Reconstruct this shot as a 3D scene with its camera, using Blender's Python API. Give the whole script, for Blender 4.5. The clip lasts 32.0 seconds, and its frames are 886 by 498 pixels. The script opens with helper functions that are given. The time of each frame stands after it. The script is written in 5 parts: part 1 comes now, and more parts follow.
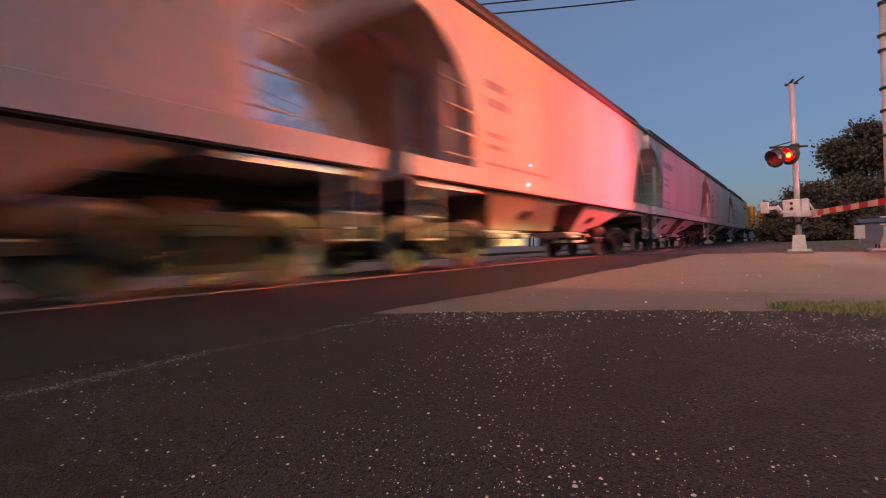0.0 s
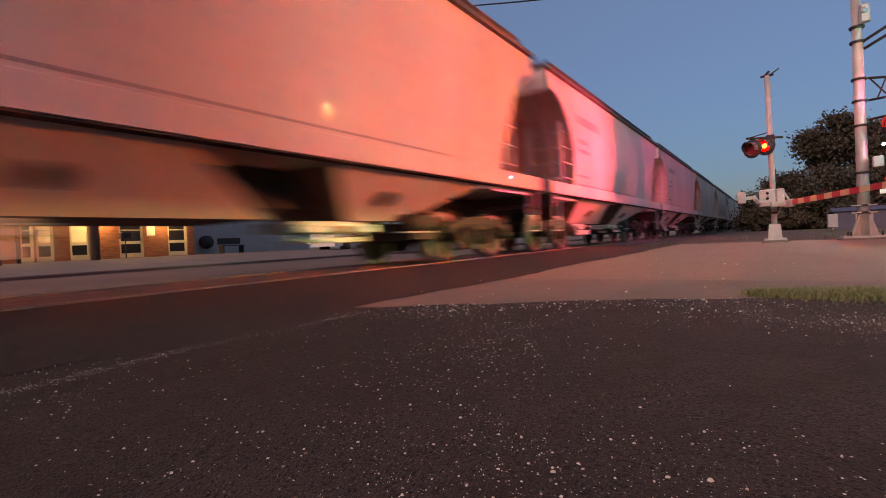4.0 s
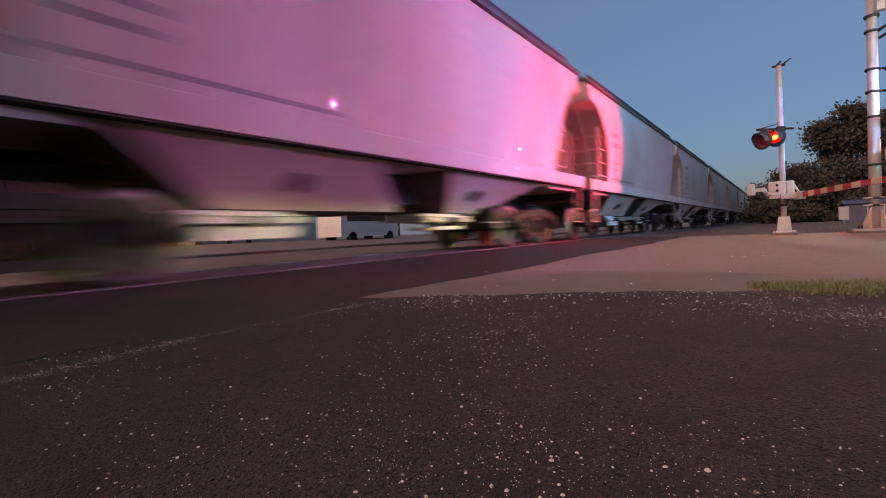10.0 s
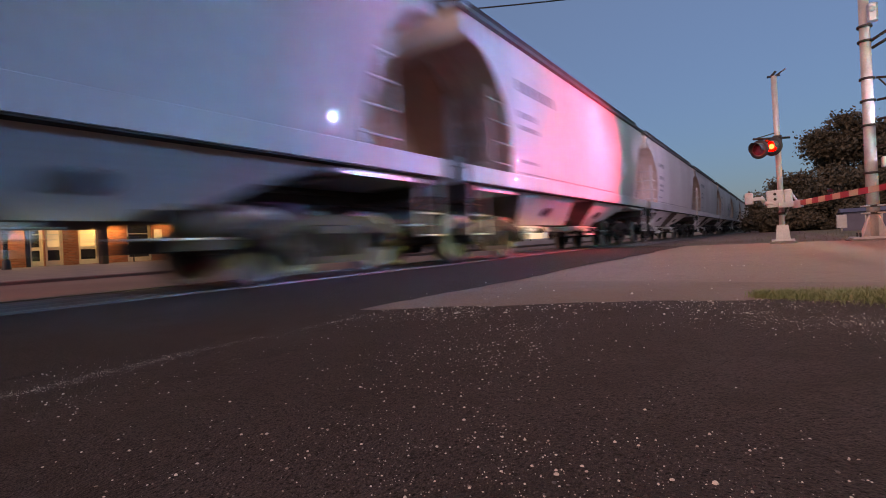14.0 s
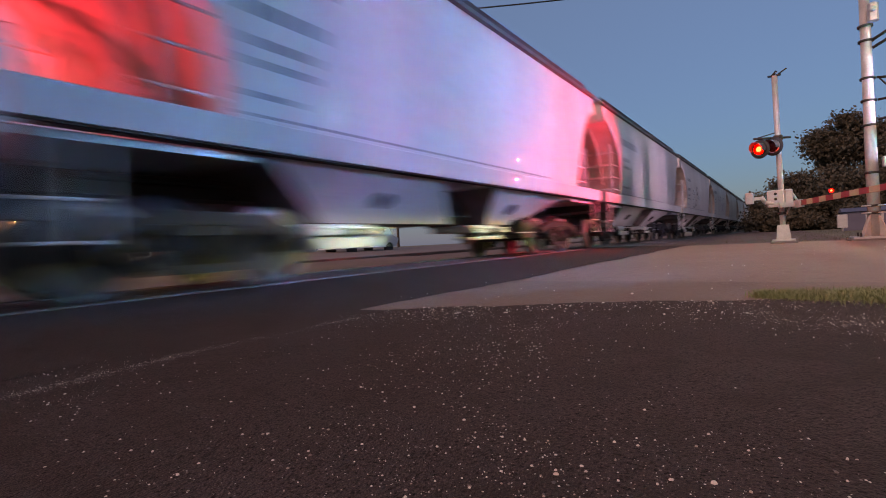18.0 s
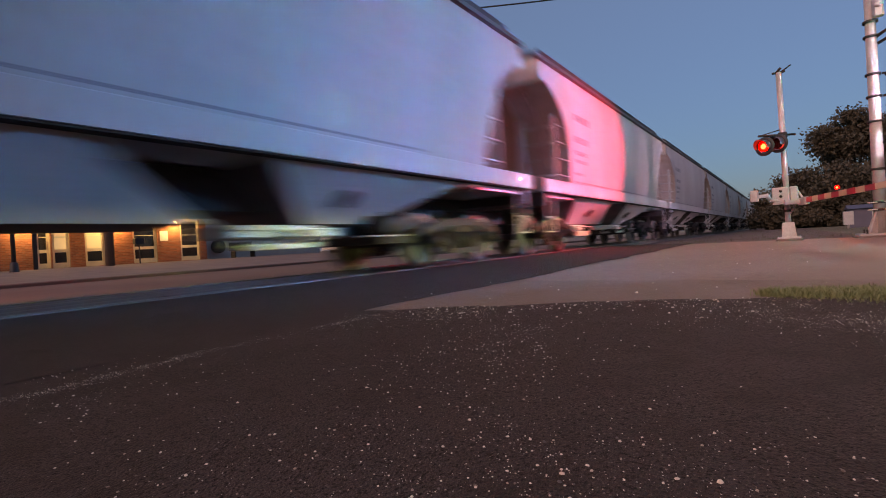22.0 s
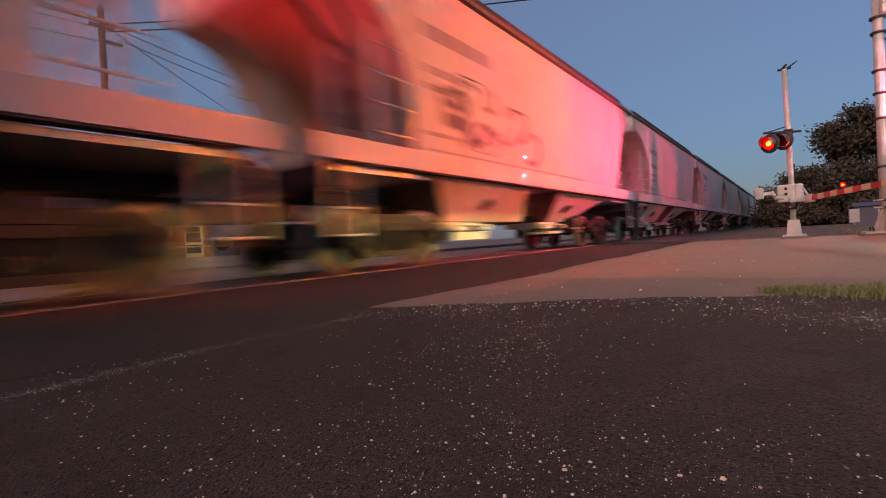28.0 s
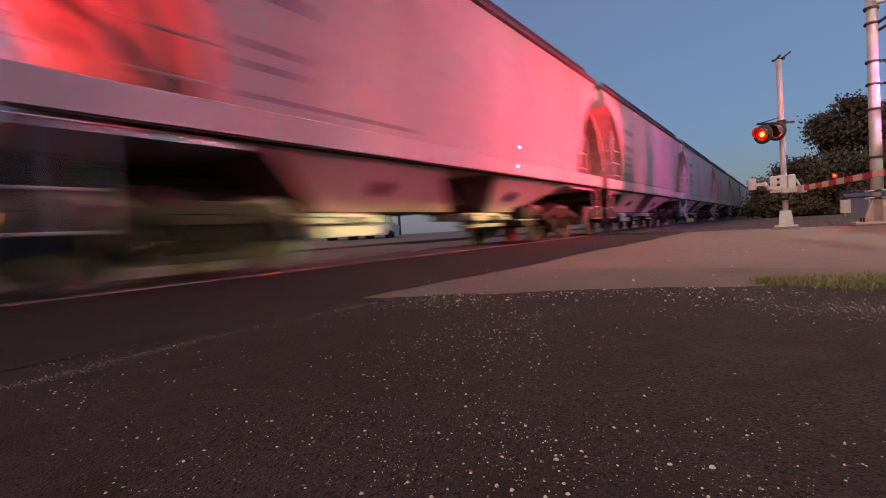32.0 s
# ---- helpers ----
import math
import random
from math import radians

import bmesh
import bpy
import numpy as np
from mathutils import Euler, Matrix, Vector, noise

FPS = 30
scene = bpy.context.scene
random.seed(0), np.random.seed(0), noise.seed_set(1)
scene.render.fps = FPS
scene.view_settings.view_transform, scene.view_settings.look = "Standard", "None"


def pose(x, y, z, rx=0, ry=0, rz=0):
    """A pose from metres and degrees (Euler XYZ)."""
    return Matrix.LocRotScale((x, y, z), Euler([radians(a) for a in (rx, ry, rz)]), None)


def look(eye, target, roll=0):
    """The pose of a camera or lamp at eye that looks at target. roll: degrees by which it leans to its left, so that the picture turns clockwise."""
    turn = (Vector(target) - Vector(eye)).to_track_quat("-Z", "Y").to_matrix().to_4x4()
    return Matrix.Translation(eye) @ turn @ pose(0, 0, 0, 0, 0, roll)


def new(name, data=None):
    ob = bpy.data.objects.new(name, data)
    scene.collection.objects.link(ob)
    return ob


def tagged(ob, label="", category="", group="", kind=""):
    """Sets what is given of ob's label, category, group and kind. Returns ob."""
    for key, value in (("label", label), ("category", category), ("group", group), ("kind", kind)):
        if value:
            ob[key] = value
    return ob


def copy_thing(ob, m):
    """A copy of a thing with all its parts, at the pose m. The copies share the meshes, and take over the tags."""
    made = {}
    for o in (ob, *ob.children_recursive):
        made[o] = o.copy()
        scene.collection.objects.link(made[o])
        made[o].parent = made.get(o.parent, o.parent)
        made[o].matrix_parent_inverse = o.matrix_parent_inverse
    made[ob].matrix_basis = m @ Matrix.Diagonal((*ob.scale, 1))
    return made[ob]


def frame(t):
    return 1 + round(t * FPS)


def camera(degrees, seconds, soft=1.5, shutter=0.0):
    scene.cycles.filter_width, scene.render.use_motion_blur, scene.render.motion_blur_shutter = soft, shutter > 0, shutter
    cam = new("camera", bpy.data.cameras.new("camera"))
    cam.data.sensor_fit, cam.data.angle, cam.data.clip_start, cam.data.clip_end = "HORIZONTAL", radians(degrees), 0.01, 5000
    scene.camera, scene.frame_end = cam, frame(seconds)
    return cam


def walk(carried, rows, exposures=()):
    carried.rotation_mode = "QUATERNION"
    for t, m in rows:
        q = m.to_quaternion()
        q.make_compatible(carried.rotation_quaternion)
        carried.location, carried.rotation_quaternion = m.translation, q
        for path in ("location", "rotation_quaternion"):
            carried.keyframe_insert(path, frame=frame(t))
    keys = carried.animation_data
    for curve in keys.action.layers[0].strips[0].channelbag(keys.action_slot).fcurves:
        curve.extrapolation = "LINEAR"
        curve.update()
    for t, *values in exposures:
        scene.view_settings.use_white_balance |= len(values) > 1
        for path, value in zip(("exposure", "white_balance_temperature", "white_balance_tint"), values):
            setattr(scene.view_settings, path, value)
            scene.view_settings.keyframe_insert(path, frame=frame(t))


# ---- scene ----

# seconds, x, y, z, pitch, roll, yaw of a phone held low beside the driveway; the track runs along y
PATH = [
    (0, -0.018, -0.007, 0.350, -0.03, 1.92, 35.54), (0.5, -0.014, -0.006, 0.348, -0.26, 1.98, 35.06), (1, -0.010, -0.004, 0.346, -0.57, 2.14, 34.66),
    (1.5, -0.008, -0.003, 0.345, -0.82, 2.43, 34.48), (2, -0.010, -0.002, 0.344, -0.93, 2.58, 34.33), (2.5, -0.009, -0.001, 0.345, -0.92, 2.77, 34.21),
    (3, -0.006, -0.002, 0.345, -0.83, 3.00, 34.05), (3.5, -0.008, -0.002, 0.345, -0.88, 2.88, 33.84), (5.5, -0.004, -0.000, 0.345, -0.57, 2.21, 33.66),
    (6, -0.004, -0.001, 0.345, -0.51, 2.30, 33.63), (6.5, -0.005, -0.001, 0.345, -0.50, 2.40, 33.48), (7, -0.004, -0.001, 0.345, -0.56, 2.45, 33.25),
    (7.5, -0.005, 0.002, 0.343, -0.72, 2.59, 32.95), (8, -0.002, 0.005, 0.345, -0.85, 2.99, 33.02), (8.5, 0.007, -0.003, 0.347, -1.01, 2.98, 33.83),
    (9, 0.004, -0.001, 0.344, -1.36, 2.71, 34.11), (9.5, 0.002, -0.000, 0.343, -1.76, 2.65, 34.31), (10, 0.004, -0.001, 0.344, -1.86, 2.41, 34.44),
    (10.5, 0.001, 0.005, 0.343, -1.08, 2.39, 34.27), (11, 0.001, 0.003, 0.345, -1.14, 2.99, 34.63), (11.5, -0.000, -0.003, 0.347, -0.99, 2.93, 34.14),
    (12, -0.001, -0.000, 0.345, -0.81, 2.72, 34.29), (12.5, -0.001, 0.000, 0.345, -0.59, 2.68, 34.37), (13, 0.000, 0.001, 0.345, -0.52, 2.75, 34.41),
    (13.5, -0.000, -0.000, 0.345, -0.52, 2.80, 34.37), (14, -0.002, 0.001, 0.344, -0.55, 2.87, 34.34), (14.5, -0.000, -0.000, 0.345, -0.54, 2.90, 34.33),
    (16.5, -0.000, -0.001, 0.346, -0.56, 3.02, 34.47), (17, 0.002, -0.002, 0.345, -0.51, 3.00, 34.47), (17.5, 0.001, -0.002, 0.345, -0.55, 2.90, 34.45),
    (18, 0.001, -0.002, 0.346, -0.57, 2.88, 34.40), (18.5, 0.002, -0.002, 0.345, -0.49, 2.93, 34.41), (19, 0.002, -0.003, 0.346, -0.37, 2.89, 34.47),
    (19.5, 0.001, -0.002, 0.346, -0.28, 2.88, 34.58), (20, 0.003, -0.005, 0.348, -0.22, 2.92, 34.69), (20.5, 0.002, -0.005, 0.347, -0.18, 2.98, 34.74),
    (21, 0.001, -0.003, 0.347, -0.25, 3.08, 34.80), (21.5, 0.001, -0.003, 0.347, -0.35, 3.20, 34.85), (22, 0.002, -0.006, 0.348, -0.57, 3.27, 34.83),
    (22.5, 0.001, -0.005, 0.346, -0.74, 3.32, 34.81), (23, 0.001, -0.004, 0.346, -0.82, 3.30, 34.83), (23.5, 0.001, -0.005, 0.346, -0.79, 3.17, 34.92),
    (24, 0.002, -0.005, 0.347, -0.61, 2.95, 35.12), (24.5, -0.000, -0.009, 0.349, -0.46, 2.72, 35.38), (25, -0.000, -0.006, 0.348, -0.43, 2.72, 35.63),
    (25.5, 0.001, -0.007, 0.348, -0.43, 2.98, 35.86), (26, 0.001, -0.008, 0.348, -0.43, 3.10, 35.78), (26.5, 0.003, -0.009, 0.349, -0.48, 3.20, 35.57),
    (28.5, 0.003, -0.006, 0.346, -1.03, 3.21, 35.13), (29, 0.004, -0.006, 0.347, -1.25, 3.19, 34.98), (29.5, 0.007, -0.006, 0.349, -1.42, 3.20, 34.78),
    (30, 0.006, -0.004, 0.347, -1.63, 3.09, 34.61), (30.5, 0.007, -0.004, 0.348, -1.82, 3.12, 34.58), (31, 0.006, -0.002, 0.347, -2.04, 3.14, 34.61),
    (31.5, 0.006, -0.001, 0.346, -2.07, 3.21, 34.61), (32, 0.004, -0.003, 0.348, -2.00, 3.21, 34.57),
]
cam = camera(84.0, 32.0, soft=1.0, shutter=0.85)
walk(cam, [(t, pose(x, y, z, 90 + p, r, w)) for t, x, y, z, p, r, w in PATH],
     exposures=[(0.0, 0.8, 8000, 10), (32.0, 0.8, 8000, 10)])

# ---- light ----
world = bpy.data.worlds.new("dusk")
scene.world = world
world.use_nodes = True
wn = world.node_tree.nodes
sky = wn.new("ShaderNodeTexSky")
sky.sky_type = "NISHITA"
sky.sun_disc = False
sky.sun_elevation = radians(2.0)  # the sun is just down; its glow comes from higher up
sky.sun_rotation = radians(200)
sky.altitude = 50
sky.air_density, sky.dust_density, sky.ozone_density = 1.0, 0.6, 4.5
wn["Background"].inputs[1].default_value = 0.25
pale = wn.new("ShaderNodeHueSaturation")
pale.inputs["Hue"].default_value, pale.inputs["Saturation"].default_value = 0.503, 0.95
world.node_tree.links.new(sky.outputs[0], pale.inputs["Color"])
haze = wn.new("ShaderNodeMix")
haze.data_type = "RGBA"
haze.inputs["Factor"].default_value = 0.55
haze.inputs["B"].default_value = (0.43, 0.60, 1.08, 1)
world.node_tree.links.new(pale.outputs[0], haze.inputs["A"])
world.node_tree.links.new(haze.outputs["Result"], wn["Background"].inputs[0])


def lamp(name, kind, place, target, energy, colour, size=0.1, spot=None, blend=0.15):
    data = bpy.data.lights.new(name, kind)
    data.energy, data.color = energy, colour
    if kind == "AREA":
        data.size = size
    else:
        data.shadow_soft_size = size
    if spot:
        data.spot_size, data.spot_blend = radians(spot), blend
    ob = new(name, data)
    ob.matrix_world = look(place, target)
    return ob


# the western afterglow behind the camera, low and very soft
glow_lamp = lamp("afterglow", "SUN", (-22, -97, 55), (0, 0, 0), 1.2, (1.0, 0.60, 0.55))
glow_lamp.data.angle = radians(40)

RED = (1.0, 0.04, 0.075)
lamp("signal_beam", "SPOT", (-0.78, 14.70, 2.34), (-3.9, 12.8, 2.75), 1650, (1.0, 0.05, 0.13), 0.03, 104, 1.0)
lamp("far_signal_beam", "SPOT", (-10.6, -0.4, 2.6), (-5.0, 1.6, 4.2), 3600, RED, 0.09, 60, 1.0)
lamp("headlight_beam", "SPOT", (3.45, 12.0, 0.70), (-4.0, 7.0, 0.40), 3200, (0.82, 1.0, 0.36), 0.012, 46, 0.45)
lamp("headlight_beam_two", "SPOT", (3.45, 13.6, 0.70), (-4.0, 9.4, 0.40), 2200, (0.82, 1.0, 0.36), 0.012, 60, 0.5)
WALL_LAMPS = [(-26.3, 6.93, 2.2), (-26.3, 10.36, 2.25), (-26.3, 13.26, 2.27)]
for place in WALL_LAMPS:
    lamp("wall_lamp_glow", "POINT", (place[0] + 0.22, place[1], place[2] - 0.12), (0, 0, 0), 80, (1.0, 0.62, 0.24), 0.06)

# ---- materials ----


def mat(name, colour, rough=0.6, metal=0.0, second=None, scale=4.0, amount=0.5, fine=60.0, bump=0.0, stretch=(1, 1, 1), vary=0.0, spec=0.5, emit=None, power=0.0, coat=0.0, grain=0.28, dusty=0.0, depth=0.006):
    """Principled surface: two noise scales between colour and second, fine grain in roughness and relief."""
    m = bpy.data.materials.new(name)
    m.use_nodes = True
    nt, b = m.node_tree, m.node_tree.nodes["Principled BSDF"]
    b.inputs["Base Color"].default_value = (*colour, 1)
    b.inputs["Roughness"].default_value, b.inputs["Metallic"].default_value = rough, metal
    b.inputs["Specular IOR Level"].default_value = spec
    b.inputs["Coat Weight"].default_value, b.inputs["Coat Roughness"].default_value = coat, 0.035
    b.inputs["Sheen Weight"].default_value, b.inputs["Sheen Roughness"].default_value = dusty, 0.55
    b.inputs["Sheen Tint"].default_value = (1.0, 0.66, 0.42, 1)
    if emit:
        b.inputs["Emission Color"].default_value, b.inputs["Emission Strength"].default_value = (*emit, 1), power
        return m
    if second is None:
        second = tuple(c * 0.6 for c in colour)
    co, mp = nt.nodes.new("ShaderNodeTexCoord"), nt.nodes.new("ShaderNodeMapping")
    mp.inputs["Scale"].default_value = stretch
    nt.links.new(co.outputs["Object"], mp.inputs["Vector"])
    big, small = nt.nodes.new("ShaderNodeTexNoise"), nt.nodes.new("ShaderNodeTexNoise")
    for n, s, d in ((big, scale, 5), (small, fine, 3)):
        n.inputs["Scale"].default_value, n.inputs["Detail"].default_value = s, d
        nt.links.new(mp.outputs[0], n.inputs["Vector"])
    ramp = nt.nodes.new("ShaderNodeMapRange")
    ramp.inputs[1].default_value, ramp.inputs[2].default_value = 0.35, 0.68
    ramp.inputs[3].default_value, ramp.inputs[4].default_value = 0.0, amount
    nt.links.new(big.outputs[0], ramp.inputs[0])
    mix = nt.nodes.new("ShaderNodeMix")
    mix.data_type = "RGBA"
    mix.inputs["A"].default_value, mix.inputs["B"].default_value = (*colour, 1), (*second, 1)
    nt.links.new(ramp.outputs[0], mix.inputs["Factor"])
    hsv = nt.nodes.new("ShaderNodeHueSaturation")
    nt.links.new(mix.outputs["Result"], hsv.inputs["Color"])
    val = nt.nodes.new("ShaderNodeMapRange")
    val.inputs[3].default_value, val.inputs[4].default_value = 1 - grain, 1 + grain
    nt.links.new(small.outputs[0], val.inputs[0])
    out = val.outputs[0]
    if vary:
        info, mul, rnd = nt.nodes.new("ShaderNodeObjectInfo"), nt.nodes.new("ShaderNodeMath"), nt.nodes.new("ShaderNodeMapRange")
        rnd.inputs[3].default_value, rnd.inputs[4].default_value = 1 - vary, 1 + vary
        nt.links.new(info.outputs["Random"], rnd.inputs[0])
        mul.operation = "MULTIPLY"
        nt.links.new(rnd.outputs[0], mul.inputs[0])
        nt.links.new(out, mul.inputs[1])
        out = mul.outputs[0]
    nt.links.new(out, hsv.inputs["Value"])
    nt.links.new(hsv.outputs[0], b.inputs["Base Color"])
    rr = nt.nodes.new("ShaderNodeMapRange")
    rr.inputs[3].default_value, rr.inputs[4].default_value = max(rough - 0.12, 0.03), min(rough + 0.12, 1)
    nt.links.new(small.outputs[0], rr.inputs[0])
    nt.links.new(rr.outputs[0], b.inputs["Roughness"])
    if bump:
        bp = nt.nodes.new("ShaderNodeBump")
        bp.inputs["Strength"].default_value, bp.inputs["Distance"].default_value = bump, depth
        nt.links.new(small.outputs[0], bp.inputs["Height"])
        nt.links.new(bp.outputs[0], b.inputs["Normal"])
    return m


def speckle(m, scale, low, high, colour):
    """Sprinkle aggregate of another colour into a surface."""
    nt, b = m.node_tree, m.node_tree.nodes["Principled BSDF"]
    old = b.inputs["Base Color"].links[0].from_socket
    co, n, ramp, mix = nt.nodes.new("ShaderNodeTexCoord"), nt.nodes.new("ShaderNodeTexNoise"), nt.nodes.new("ShaderNodeMapRange"), nt.nodes.new("ShaderNodeMix")
    n.inputs["Scale"].default_value, n.inputs["Detail"].default_value, n.inputs["Roughness"].default_value = scale, 2, 0.7
    ramp.inputs[1].default_value, ramp.inputs[2].default_value = low, high
    mix.data_type = "RGBA"
    mix.inputs["B"].default_value = (*colour, 1)
    nt.links.new(co.outputs["Object"], n.inputs["Vector"])
    nt.links.new(n.outputs[0], ramp.inputs[0])
    nt.links.new(ramp.outputs[0], mix.inputs["Factor"])
    nt.links.new(old, mix.inputs["A"])
    nt.links.new(mix.outputs["Result"], b.inputs["Base Color"])
    return m


def side_shade(m, lo, hi, colour):
    """Darkens the surface on one side, along a wandering edge: light falloff painted into the colour."""
    nt, b = m.node_tree, m.node_tree.nodes["Principled BSDF"]
    old = b.inputs["Base Color"].links[0].from_socket
    co, sep, n, add, ramp, mix = (nt.nodes.new("ShaderNode" + k) for k in ("TexCoord", "SeparateXYZ", "TexNoise", "Math", "MapRange", "Mix"))
    n.inputs["Scale"].default_value, n.inputs["Detail"].default_value = 1.6, 6
    ramp.interpolation_type = "SMOOTHSTEP"
    ramp.inputs[1].default_value, ramp.inputs[2].default_value, ramp.inputs[4].default_value = lo, hi, 0.85
    mix.data_type, mix.blend_type = "RGBA", "MULTIPLY"
    mix.inputs["B"].default_value = (*colour, 1)
    nt.links.new(co.outputs["Object"], sep.inputs[0])
    nt.links.new(co.outputs["Object"], n.inputs["Vector"])
    nt.links.new(sep.outputs[0], add.inputs[0])
    nt.links.new(n.outputs[0], add.inputs[1])
    nt.links.new(add.outputs[0], ramp.inputs[0])
    nt.links.new(ramp.outputs[0], mix.inputs["Factor"])
    nt.links.new(old, mix.inputs["A"])
    nt.links.new(mix.outputs["Result"], b.inputs["Base Color"])


def stones(name, tone=1.0):
    """Loose stones, each of its own tone."""
    m = bpy.data.materials.new(name)
    m.use_nodes = True
    nt, b = m.node_tree, m.node_tree.nodes["Principled BSDF"]
    b.inputs["Roughness"].default_value, b.inputs["Specular IOR Level"].default_value = 0.4, 0.5
    geo, ramp = nt.nodes.new("ShaderNodeNewGeometry"), nt.nodes.new("ShaderNodeValToRGB")
    els = ramp.color_ramp.elements
    els[0].position, els[0].color = 0.0, (0.10 * tone, 0.08 * tone, 0.07 * tone, 1)
    els[1].position, els[1].color = 1.0, (0.92, 0.82, 0.66, 1)
    for p, col in ((0.25, (0.26, 0.18, 0.13, 1)), (0.42, (0.55, 0.41, 0.28, 1)), (0.58, (0.9, 0.78, 0.62, 1))):
        els.new(p).color = (col[0] * tone, col[1] * tone, col[2] * tone, 1)
    nt.links.new(geo.outputs["Random Per Island"], ramp.inputs[0])
    nt.links.new(ramp.outputs[0], b.inputs["Base Color"])
    return m


def glow(name, colour, power):
    return mat(name, (0.02, 0.02, 0.02), 0.4, emit=colour, power=power)


